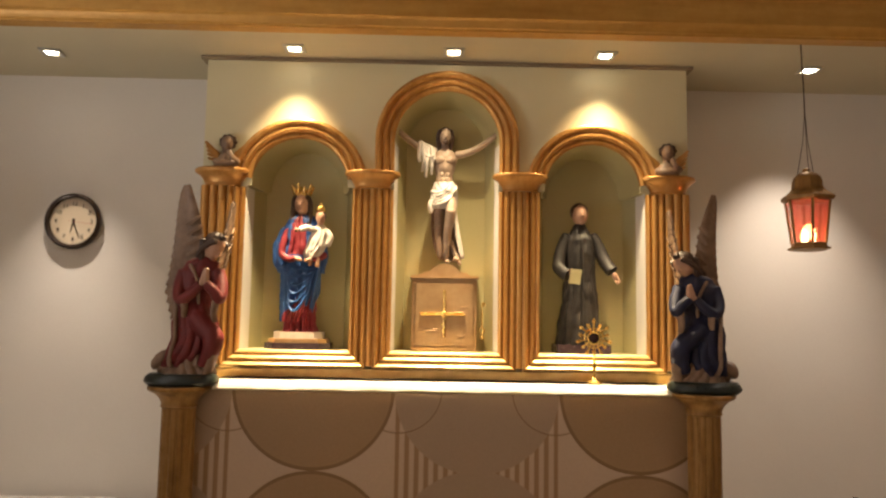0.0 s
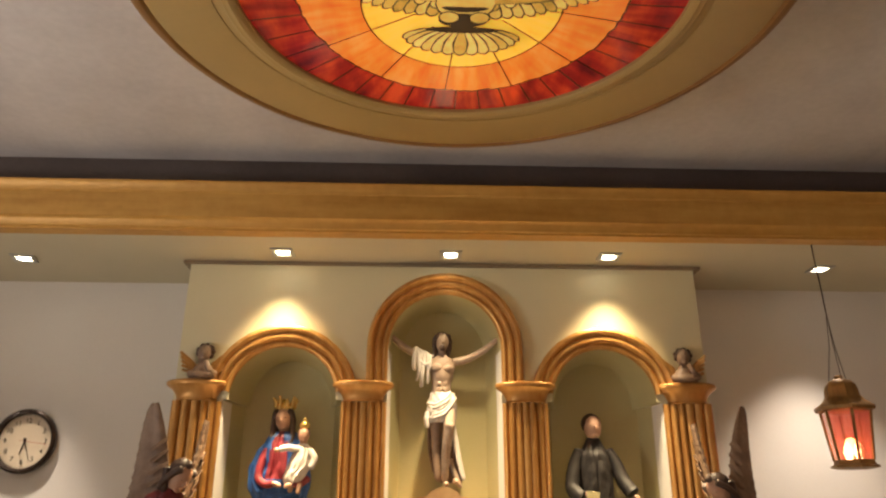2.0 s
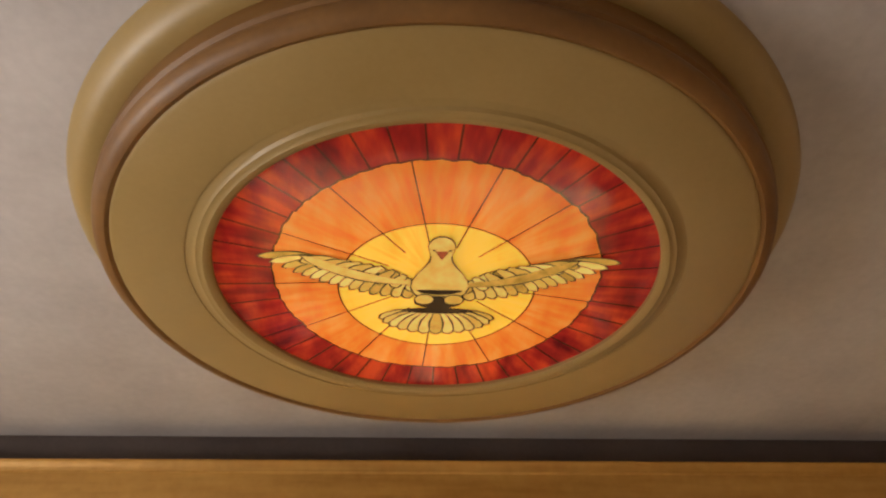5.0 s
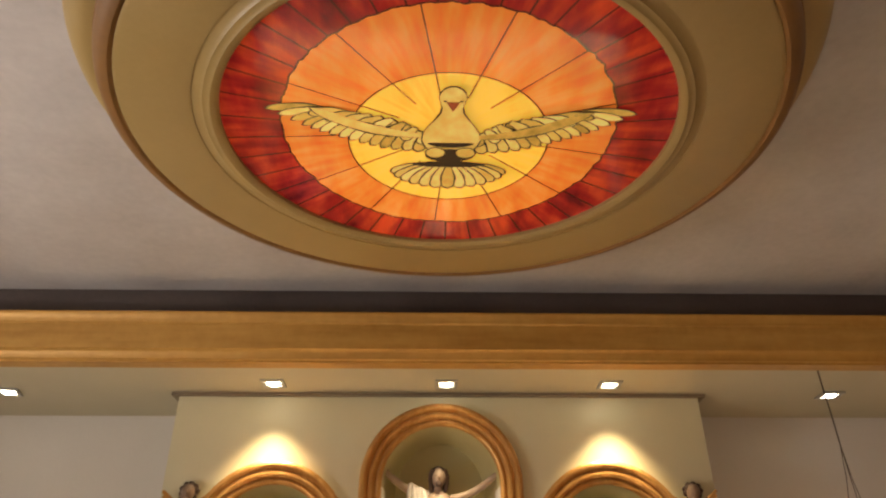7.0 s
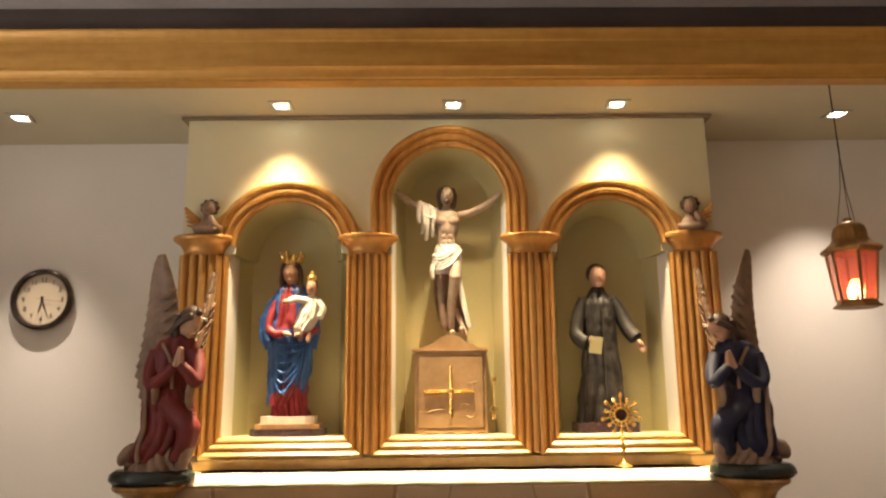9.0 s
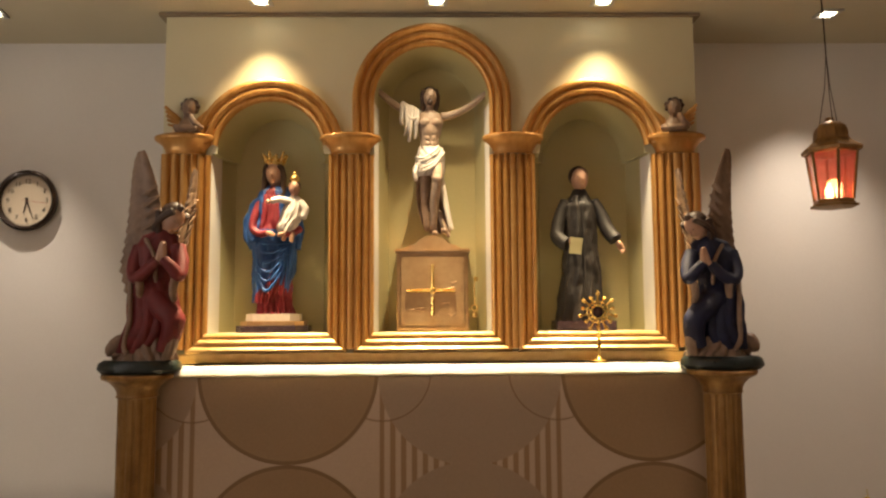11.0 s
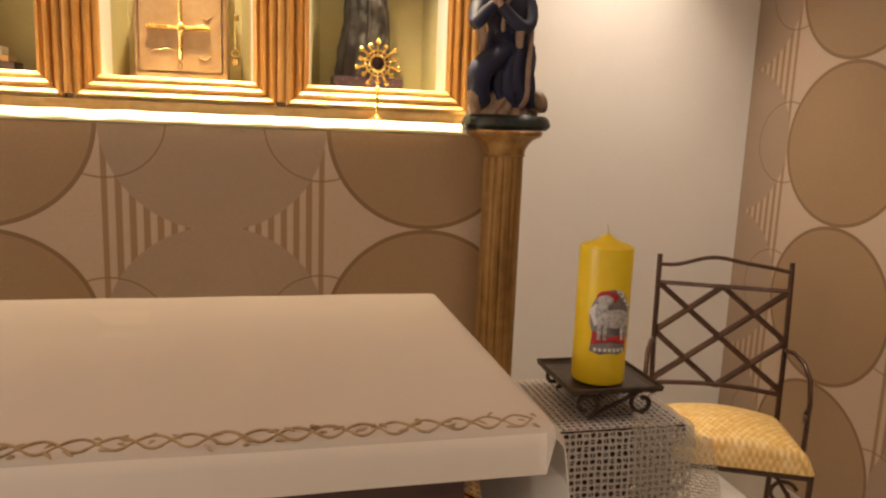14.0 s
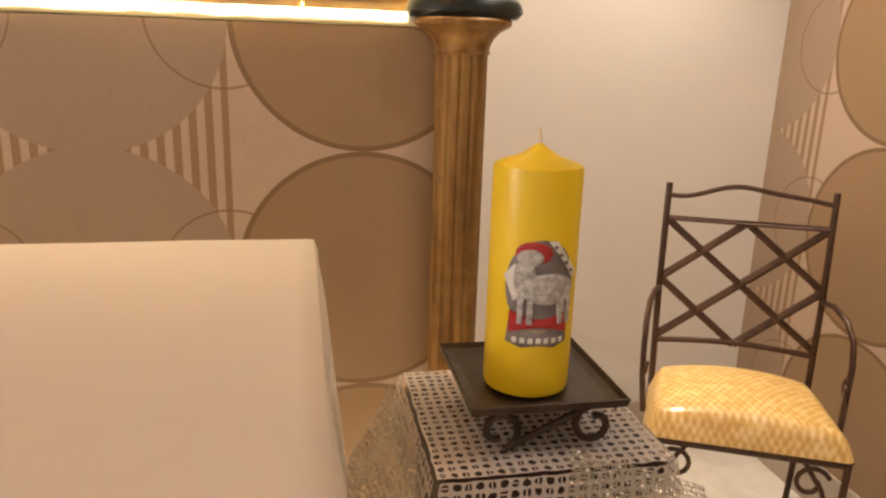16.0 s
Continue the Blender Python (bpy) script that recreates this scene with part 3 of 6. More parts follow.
def dove(thing):
    """Thin painted pieces lying on the glass, each with a dark rim."""
    level = [0.0115]
    body = []

    def piece(name, pts, mat=M_DOVE, rim=0.0036):
        bm = bmesh.new()
        c = Vector((sum(p[0] for p in pts) / len(pts), sum(p[1] for p in pts) / len(pts)))
        for grow, m in ((rim, 1), (0.0, 0)):
            vs = []
            for p in pts:
                d = Vector(p) - c
                q = Vector(p) + (d.normalized() * grow if d.length else d)
                vs.append(bm.verts.new((q.x, q.y, level[0])))
            bm.faces.new(vs).material_index = m
            level[0] -= 0.00009
        ob = part(name, bm, [mat, M_LEAD], body[0] if body else thing, smooth=False)
        return ob

    def oval(cx, cy, a, b, n=24):
        return [(cx + a * math.cos(2 * math.pi * i / n), cy + b * math.sin(2 * math.pi * i / n)) for i in range(n)]

    def feather(a, b, w, bend=0.0, rim=0.0032, n=14):
        """A blade from a to b with a round tip; bend bows it sideways."""
        a, b = Vector(a), Vector(b)
        d = b - a
        side = Vector((-d.y, d.x)).normalized()
        up, dn = [], []
        for i in range(n + 1):
            t = i / n
            wide = w * (0.45 + 0.55 * min(1.0, t * 2.2)) * math.sqrt(max(0.0, 1 - max(0.0, (t - 0.72) / 0.28) ** 2))
            mid = a + d * t + side * bend * math.sin(math.pi * t)
            up.append(mid + side * wide)
            dn.append(mid - side * wide)
        piece("feather", [tuple(p) for p in up + dn[::-1][1:]], rim=rim * 1.5)

    # the body is the dove; its feathers lie round it
    outline = [(-0.157, 0.006), (-0.150, 0.018), (-0.138, 0.026), (-0.124, 0.028), (-0.110, 0.025), (-0.094, 0.021), (-0.078, 0.023), (-0.058, 0.034), (-0.035, 0.050), (-0.012, 0.061), (0.012, 0.064), (0.032, 0.058), (0.046, 0.048)]
    top = level[0]
    level[0] = top - 0.0085
    body.append(piece("dove", [(0.005 + w, y) for y, w in outline] + [(0.005 - w, y) for y, w in outline[::-1]], rim=0.0045))
    body[0]["label"] = "pale yellow painted dove with spread wings"
    piece("breast_shadow", [(0.005 + 0.052 * math.cos(a), 0.030 + 0.009 * math.sin(a) - 0.006 * math.cos(a) ** 2) for a in (math.pi * 2 * i / 20 for i in range(20))], M_LEAD, 0.0)
    piece("beak", [(-0.007, -0.112), (0.019, -0.112), (0.013, -0.100), (0.006, -0.086), (-0.001, -0.100)], M_RED, 0.0015)
    for k in (-1, 1):
        piece("eye", oval(0.006 + k * 0.017, -0.116, 0.004, 0.0025, 10), M_LEAD, 0.0)
    level[0] = top
    lerp = lambda t, rows: tuple(a + (b - a) * (t * (len(rows) - 1) - int(min(t * (len(rows) - 1), len(rows) - 1.001))) for a, b in zip(rows[int(min(t * (len(rows) - 1), len(rows) - 1.001))], rows[int(min(t * (len(rows) - 1), len(rows) - 1.001)) + 1]))
    trail = [(0.075, 0.060), (0.150, 0.050), (0.215, 0.026), (0.275, 0.000), (0.325, -0.028), (0.392, -0.078)]
    arm = [(0.055, -0.010), (0.090, -0.040), (0.130, -0.058), (0.165, -0.066), (0.200, -0.072), (0.235, -0.078)]
    for k in (-1, 1):
        for i in range(15):  # flight feathers, from the tip inwards
            t = 1 - i / 14
            a, b = lerp(t, arm), lerp(t, trail)
            feather((0.004 + k * a[0], a[1] + 0.012), (0.004 + k * b[0], b[1]), 0.0125 - 0.002 * t, -0.010 * k * t)
        for i in range(8):  # coverts
            t = 1 - i / 7
            a, b = lerp(t * 0.9, arm), lerp(t * 0.92, trail)
            feather((0.004 + k * a[0], a[1] + 0.006), (0.004 + k * (a[0] * 0.42 + b[0] * 0.58), a[1] * 0.42 + b[1] * 0.58), 0.0115, -0.006 * k * t, 0.0026)
        feather((0.004 + k * 0.045, 0.005), (0.004 + k * 0.300, -0.086), 0.014, k * 0.020)
    for i in range(13):  # tail fan, the middle last
        j = (i // 2) if i % 2 == 0 else 12 - i // 2
        a = radians(-80 + 160 * j / 12)
        feather((0.002 + 0.050 * math.sin(a), 0.098 + 0.010 * math.cos(a)), (0.002 + 0.136 * math.sin(a), 0.120 + 0.073 * math.cos(a)), 0.0145)
    piece("tail_shadow", oval(0.003, 0.097, 0.085, 0.012), M_LEAD, 0.0)
    piece("tail_shadow", oval(0.003, 0.064, 0.056, 0.024), M_LEAD, 0.0)
    for k in (-1, 1):
        piece("leg", oval(0.005 + k * 0.034, 0.054, 0.021, 0.017))


def medallion():
    thing = empty("ceiling_medallion", MED)
    part("inner_ring", lathe([(0.458, 0.030), (0.458, 0.004), (0.464, -0.002), (0.474, -0.004), (0.480, 0.0), (0.488, 0.0), (0.494, 0.006), (0.512, 0.008), (0.512, 0.03)], 128, sx=1.075, cap=False), M_BEIGE, thing)
    part("drum", lathe([(0.510, 0.03), (0.510, 0.006), (0.640, 0.004), (0.648, 0.008), (0.650, 0.03)], 128, sx=1.075, cap=False), M_BEIGE, thing, "broad ochre plaster ring")
    part("brown_ring", lathe([(0.648, 0.010), (0.656, 0.004), (0.668, 0.006), (0.680, 0.016), (0.686, 0.030), (0.682, 0.046), (0.690, 0.05), (0.690, 0.16)], 128, sx=1.075, cap=False), M_BROWNTRIM, thing, "glossy brown gold ring")
    part("outer_ring", lathe([(0.688, 0.10), (0.712, 0.095), (0.735, 0.105), (0.752, 0.125), (0.760, 0.140), (0.762, 0.149), (0.69, 0.149)], 128, sx=1.075, cap=False), M_BEIGE, thing, "ochre ring against the ceiling")
    part("glass", lathe([(0.0001, 0.013), (0.462, 0.012), (0.462, 0.024), (0.0001, 0.024)], 96, sx=1.075), glass_material(), thing, "backlit red, orange and yellow painted glass")
    dove(thing)
    return thing


tagged(medallion(), "round ochre ceiling medallion with backlit stained-glass dove", "ceiling light")
lamp("medallion_light", "AREA", (MED[0], MED[1], MED[2] - 0.02), 2.0, (1.0, 0.45, 0.12), disk=0.85)


# ---- downlights ----
def downlight(x, y, z, turn):
    thing = empty("downlight", (x, y, z), turn)
    bm = bmesh.new()
    o, i = 0.040, 0.026
    ring = []
    for s, zz in ((o, -0.001), (o, -0.007), (i + 0.004, -0.009), (i, -0.006), (i, -0.001)):
        ring.append([bm.verts.new((s * a, s * b, zz)) for a, b in ((-1, -1), (1, -1), (1, 1), (-1, 1))])
    for a, b in zip(ring, ring[1:]):
        for k in range(4):
            bm.faces.new((a[k], a[(k + 1) % 4], b[(k + 1) % 4], b[k]))
    part("bezel", bm, M_CHROME, thing, smooth=False)
    part("lens", lathe([(0.0001, -0.011), (0.014, -0.010), (0.023, -0.006), (0.0235, -0.002)], 24), M_LENS, thing, "glowing warm white lens")
    return thing


for sx, sy in SPOTS:
    tagged(downlight(sx, sy, CEIL_LOW, 12 if sx < -1 else 0), "square recessed downlight, switched on", "ceiling light", "downlights in the soffit")
# matching fixtures for the unseen room lamps
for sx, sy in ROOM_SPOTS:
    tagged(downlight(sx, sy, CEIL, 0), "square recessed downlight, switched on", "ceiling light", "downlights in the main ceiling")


# ---- altar table and its cloth ----
TX0, TX1, TY0, TY1, TZ = -0.552, 0.557, 1.226, 1.846, 1.078
M_WOOD = Net("dark_wood")
M_WOOD = M_WOOD.done(M_WOOD.ramp(M_WOOD.noise(4, 5, M_WOOD.coords((1, 8, 8))), (0.3, (0.035, 0.010, 0.006)), (0.7, (0.09, 0.028, 0.016))), 0.3, bump=M_WOOD.noise(12, 4, M_WOOD.coords((1, 10, 10))), strength=0.1)


def altar():
    thing = empty("altar_table", ((TX0 + TX1) / 2, (TY0 + TY1) / 2, 0))
    hx, hy = (TX1 - TX0) / 2 - 0.01, (TY1 - TY0) / 2 - 0.01
    part("tabletop", box(-hx, hx, -hy, hy, TZ - 0.05, TZ - 0.006), M_WOOD, thing, bevel=0.004)
    part("body", box(-hx + 0.06, hx - 0.06, -hy + 0.05, hy - 0.05, 0.08, TZ - 0.051), M_WOOD, thing, bevel=0.004)
    part("plinth", box(-hx + 0.03, hx - 0.03, -hy + 0.03, hy - 0.03, 0.0, 0.079), M_WOOD, thing, bevel=0.004)
    return thing


tagged(altar(), "dark red-brown wooden altar table", "table")


# ---- altar cloth ----
def altar_cloth():
    thing = empty("altar_cloth", (0, 0, TZ))
    bm = bmesh.new()
    nx, rows = 90, []
    lip = [(TY1 + 0.004, -0.14), (TY1 + 0.004, -0.02), (TY1 - 0.004, -0.004), (TY1 - 0.02, 0.0), ((TY0 + TY1) / 2 + 0.1, 0.001), ((TY0 + TY1) / 2 - 0.1, 0.0), (TY0 + 0.02, 0.0), (TY0 + 0.004, -0.003), (TY0 - 0.006, -0.012), (TY0 - 0.010, -0.026), (TY0 - 0.012, -0.044), (TY0 - 0.014, -0.056)]
    for i in range(nx + 1):
        x = TX0 + (TX1 - TX0) * i / nx
        w = noise.noise(Vector((x * 3.1, 0.4, 0)))
        row = []
        for y, z in lip:
            k = max(0.0, -z - 0.02)
            row.append(bm.verts.new((x, y - (0.10 * k * w if y < 1.5 else 0), z + (0.10 * k * noise.noise(Vector((x * 1.7, 2, 0))) if y < 1.5 else 0) + 0.0012 * noise.noise(Vector((x * 6, y * 6, 1))))))
        rows.append(row)
    for a, b in zip(rows, rows[1:]):
        for k in range(len(lip) - 1):
            f = bm.faces.new((a[k], a[k + 1], b[k + 1], b[k]))
            f.material_index = 1 if k > 7 else 0
    # hanging sides
    for sgn, row in ((-1, rows[0]), (1, rows[-1])):
        prev = row[2:]
        for step, (dx, dz) in enumerate(((0.008, -0.004), (0.013, -0.016), (0.016, -0.07), (0.022, -0.16), (0.03, -0.25))):
            cur = [bm.verts.new((v.co.x + sgn * (dx + 0.006 * step * math.sin(v.co.y * 17)), v.co.y, v.co.z * 0.2 + dz)) for v in row[2:]]
            for p, q, a, b in zip(prev, prev[1:], cur, cur[1:]):
                f = bm.faces.new((p, q, b, a))
                f.material_index = 1 if step > 2 else 0
            prev = cur
    bmesh.ops.recalc_face_normals(bm, faces=bm.faces[:])
    bmesh.ops.solidify(bm, geom=bm.faces[:], thickness=0.0016)
    part("linen", bm, [M_LINEN, M_HEM], thing)
    # embroidered wave along the front edge
    rnd = random.Random(11)
    bm = bmesh.new()
    lift = lambda y: 0.0018 - 13.0 * max(0.0, TY0 + 0.02 - y) ** 2
    steps = 460
    for side in (-1, 1):
        pts = []
        for k in range(steps + 1):
            px = TX0 + 0.012 + (TX1 - TX0 - 0.024) * k / steps
            y = TY0 + 0.008 + side * 0.0085 * math.sin(math.pi * px / 0.034) + 0.0012 * noise.noise(Vector((px * 40, side, 0)))
            pts.append((px, y, lift(y)))
        tube(pts, 0.0015, 5, bm)
    x = TX0 + 0.02
    while x < TX1 - 0.03:
        for k in range(3):
            y = TY0 + 0.008 + rnd.uniform(-0.011, 0.011)
            q = y + rnd.uniform(-0.008, 0.008)
            px = x + rnd.uniform(0.0, 0.03)
            qx = px + rnd.uniform(0.005, 0.012)
            tube([(px, y, lift(y)), ((px + qx) / 2, (y + q) / 2 + 0.001, lift((y + q) / 2)), (qx, q, lift(q))], 0.0017, 5, bm, taper=lambda t: 1.3 - abs(t - 0.5) * 1.6)
        x += 0.034
    part("embroidery", bm, M_THREAD, thing, "brown embroidered wave border")
    return thing


M_THREAD = paint("embroidery_thread", (0.26, 0.155, 0.06), (0.50, 0.34, 0.17), 0.6, 60)
tagged(altar_cloth(), "cream linen altar cloth with brown embroidered border", "tablecloth")


# ---- side stand with lace cloths ----
SX0, SX1, SY0, SY1, SZ = 0.664, 0.878, 1.440, 1.650, 0.961
M_STAND = paint("stand_wood", (0.028, 0.013, 0.008), (0.055, 0.024, 0.014), 0.45, 8)


def stand():
    thing = empty("side_stand", ((SX0 + SX1) / 2, (SY0 + SY1) / 2, 0))
    hx, hy = (SX1 - SX0) / 2, (SY1 - SY0) / 2
    part("tabletop", box(-hx, hx, -hy, hy, SZ - 0.028, SZ), M_STAND, thing, bevel=0.004)
    part("apron", box(-hx + 0.012, hx - 0.012, -hy + 0.012, hy - 0.012, SZ - 0.30, SZ - 0.029), M_STAND, thing, bevel=0.002)
    for a in (-1, 1):
        for b in (-1, 1):
            part("leg", box(a * (hx - 0.035) - 0.016, a * (hx - 0.035) + 0.016, b * (hy - 0.035) - 0.016, b * (hy - 0.035) + 0.016, 0, SZ - 0.301), M_STAND, thing, bevel=0.003)
    return thing


tagged(stand(), "small dark brown wooden stand beside the altar", "side table")


def net(place, nu, nv, bar, seed, split=True):
    """Openwork: a grid of cells, each a hole with a thread rim and a cross thread; place(u, v) gives the surface."""
    bm = bmesh.new()
    rnd = random.Random(seed)
    grid = [[place(i / nu, j / nv) + Vector((rnd.uniform(-1, 1), rnd.uniform(-1, 1), rnd.uniform(0, 0.6))) * 0.0011 for j in range(nv + 1)] for i in range(nu + 1)]
    vs = [[bm.verts.new(p) for p in col] for col in grid]
    for i in range(nu):
        for j in range(nv):
            q = [vs[i][j].co, vs[i + 1][j].co, vs[i + 1][j + 1].co, vs[i][j + 1].co]
            c = sum(q, Vector()) / 4
            rim = []
            for k in range(4):
                rim += [q[k], (q[k] + q[(k + 1) % 4]) / 2]
            fac = [1 - bar * 1.35, 1 - bar * 0.75] * 4
            inner = [bm.verts.new(c + (p - c) * fc * rnd.uniform(0.78, 1.14)) for p, fc in zip(rim, fac)]
            outer = [bm.verts.new(p) for p in rim]
            for k in range(8):
                bm.faces.new((outer[k], outer[(k + 1) % 8], inner[(k + 1) % 8], inner[k]))
            if split and (i + j) % 2 == 0:
                o = 0 if (i + j) % 3 else 2
                a, b = inner[1 + o].co, inner[(5 + o) % 8].co
                d = (inner[(2 + o) % 8].co - inner[o].co) * 0.13
                bm.faces.new([bm.verts.new(p) for p in (a - d, a + d, b + d, b - d)])
    for col in vs:
        for v in col:
            bm.verts.remove(v)
    bmesh.ops.solidify(bm, geom=bm.faces[:], thickness=0.0012)
    return bm


M_CROCHET = cloth("crochet_thread", (0.84, 0.76, 0.69), (0.90, 0.83, 0.76), 200, 0.9)
M_LACE = cloth("ivory_lace", (0.62, 0.56, 0.44), (0.72, 0.66, 0.54), 200, 0.7)
M_SEQUIN = paint("silver_sequin", (0.7, 0.68, 0.6), (0.85, 0.83, 0.75), 0.18, 30, Metallic=0.9)


def crochet_cloth():
    thing = empty("crochet_cloth", ((SX0 + SX1) / 2, (SY0 + SY1) / 2, SZ))
    hx, hy = (SX1 - SX0) / 2 + 0.003, (SY1 - SY0) / 2 + 0.003
    part("top", net(lambda u, v: Vector((-hx + 2 * hx * u, -hy + 2 * hy * v, 0.0035)), 21, 21, 0.40, 1), M_CROCHET, thing)
    part("front_drape", net(lambda u, v: Vector((-hx + 2 * hx * u, -hy - 0.004 - 0.018 * v + 0.004 * math.sin(u * 9) * v, 0.002 - 0.22 * v)), 21, 22, 0.32, 2), M_CROCHET, thing)
    part("side_drape", net(lambda u, v: Vector((-hx - 0.004 - 0.012 * v, -hy + 2 * hy * u, 0.002 - 0.05 * v)), 18, 4, 0.30, 3), M_CROCHET, thing)
    part("right_drape", net(lambda u, v: Vector((hx + 0.004 + 0.010 * v, -hy + 2 * hy * u, 0.002 - 0.05 * v)), 18, 4, 0.30, 4), M_CROCHET, thing)
    return thing


tagged(crochet_cloth(), "brown-beige crocheted openwork cloth over the stand", "tablecloth")


def lace_cloth(x0, x1, out, seed):
    """Sheer lace hanging under the crochet."""
    thing = empty("lace_cloth", ((SX0 + SX1) / 2, (SY0 + SY1) / 2, SZ))
    hx, hy = (SX1 - SX0) / 2, (SY1 - SY0) / 2
    if out > 0:
        fn = lambda u, v: Vector((x0 + (x1 - x0) * u * (1 + 0.15 * v), -hy - 0.024 - 0.020 * v + 0.010 * math.sin(u * 11 + v * 2) * v, -0.012 - 0.10 * v + 0.05 * (1 - v) * (1 - u)))
    else:
        fn = lambda u, v: Vector((-hx - 0.018 - 0.075 * v ** 1.3 - 0.012 * math.sin(u * 13) * v, -hy + 2 * hy * u, -0.005 - 0.14 * v))
    part("net", net(fn, 38, 24, 0.22, seed), M_LACE, thing)
    bm = bmesh.new()
    rnd = random.Random(seed)
    for k in range(130):
        p = fn(rnd.random(), rnd.random() ** (0.8 if out < 0 else 1.2))
        blob(bm, p + Vector((0, -0.001, 0.0005)), (0.0016, 0.0006, 0.0016), (rnd.uniform(-40, 40), 0, rnd.uniform(-40, 40)), 6, 4)
    part("sequin_trim", bm, M_SEQUIN, thing, "small silver sequins")["kind"] = "stuff"
    part("hem", tube([fn(i / 26, 1.0) for i in range(27)], 0.0022, 6), M_BRASS, thing, "gold thread hem")
    return thing


tagged(lace_cloth(0.0, 0.13, 1, 7), "sheer ivory lace cloth with sequins and gold hem", "tablecloth", "lace cloths on the stand")
tagged(lace_cloth(0, 0, -1, 8), "sheer ivory lace cloth with sequins and gold hem", "tablecloth", "lace cloths on the stand")


# ---- candle on an iron tray ----
CX, CY, TRAY_Z = 0.760, 1.518, 1.014
TRX, TRY = 0.768, 1.534


def scroll(start, end, r0, turns, up=1, n=26):
    """An S-shaped iron scroll in the plane x, z between two points."""
    pts = []
    (x0, z0), (x1, z1) = start, end
    for i in range(n):
        a = turns * 2 * math.pi * (1 - i / n)
        r = r0 * (0.35 + 0.65 * i / n)
        pts.append((x0 + r * math.sin(a), 0, z0 + r * up * math.cos(a)))
    for i in range(n + 1):
        a = turns * 2 * math.pi * i / n
        r = r0 * (1.0 - 0.65 * i / n)
        pts.append((x1 - r * math.sin(a), 0, z1 - r * up * math.cos(a)))
    return pts


def iron_tray():
    thing = empty("iron_tray", (TRX, TRY, SZ + 0.006))
    h = TRAY_Z - SZ - 0.006
    o, i = 0.073, 0.062
    bm = bmesh.new()
    ring = [[bm.verts.new((s * a, s * b, z)) for a, b in ((-1, -1), (1, -1), (1, 1), (-1, 1))] for s, z in ((i, h - 0.003), (o - 0.003, h - 0.001), (o, h + 0.004), (o + 0.002, h + 0.003), (o, h - 0.005), (i, h - 0.006))]
    for a, b in zip(ring, ring[1:]):
        for k in range(4):
            bm.faces.new((a[k], a[(k + 1) % 4], b[(k + 1) % 4], b[k]))
    bm.faces.new(ring[0])
    bm.faces.new(ring[-1][::-1])
    part("plate", bm, M_IRON, thing, "square dished black plate", smooth=False)
    for y in (-0.064, 0.064):
        bm = tube([(x, y, z) for x, _, z in scroll((-0.046, 0.022), (0.046, 0.022), 0.0215, 1.05, -1)], 0.0036, 8)
        for v in bm.verts:
            v.co.z = max(v.co.z, -0.0005)
        part("scroll_leg", bm, M_IRON, thing)
    for x in (-0.066, 0.066):
        part("tie_bar", tube([(x, -0.064, h - 0.009), (x, 0.064, h - 0.009)], 0.0025, 6), M_IRON, thing)
    return thing


tagged(iron_tray(), "black wrought-iron candle tray on scroll legs", "candle holder")


def wax():
    n = Net("yellow_wax")
    f = n.noise(14, 4)
    return n.done(n.ramp(f, (0.3, (0.72, 0.49, 0.010)), (0.7, (0.82, 0.58, 0.018))), 0.38, bump=n.noise(60, 2), strength=0.05, Subsurface_Weight=0.25, Subsurface_Radius=(0.02, 0.012, 0.003), Subsurface_Scale=0.4)


M_WICK = paint("wick", (0.6, 0.5, 0.3), (0.7, 0.6, 0.4), 0.9)
M_PLQ_RED = paint("plaque_red", (0.34, 0.015, 0.02), (0.48, 0.03, 0.03), 0.35, 20)
M_PLQ_GREY = paint("plaque_pewter", (0.16, 0.14, 0.14), (0.26, 0.23, 0.22), 0.35, 60, 200, 0.5, Metallic=0.4)
M_PLQ_SILVER = paint("plaque_silver", (0.22, 0.20, 0.19), (0.70, 0.67, 0.63), 0.35, 160, 420, 1.0, Metallic=0.3)
M_PLQ_PALE = paint("plaque_ivory", (0.62, 0.58, 0.52), (0.74, 0.70, 0.64), 0.4, 60, 260, 0.8)


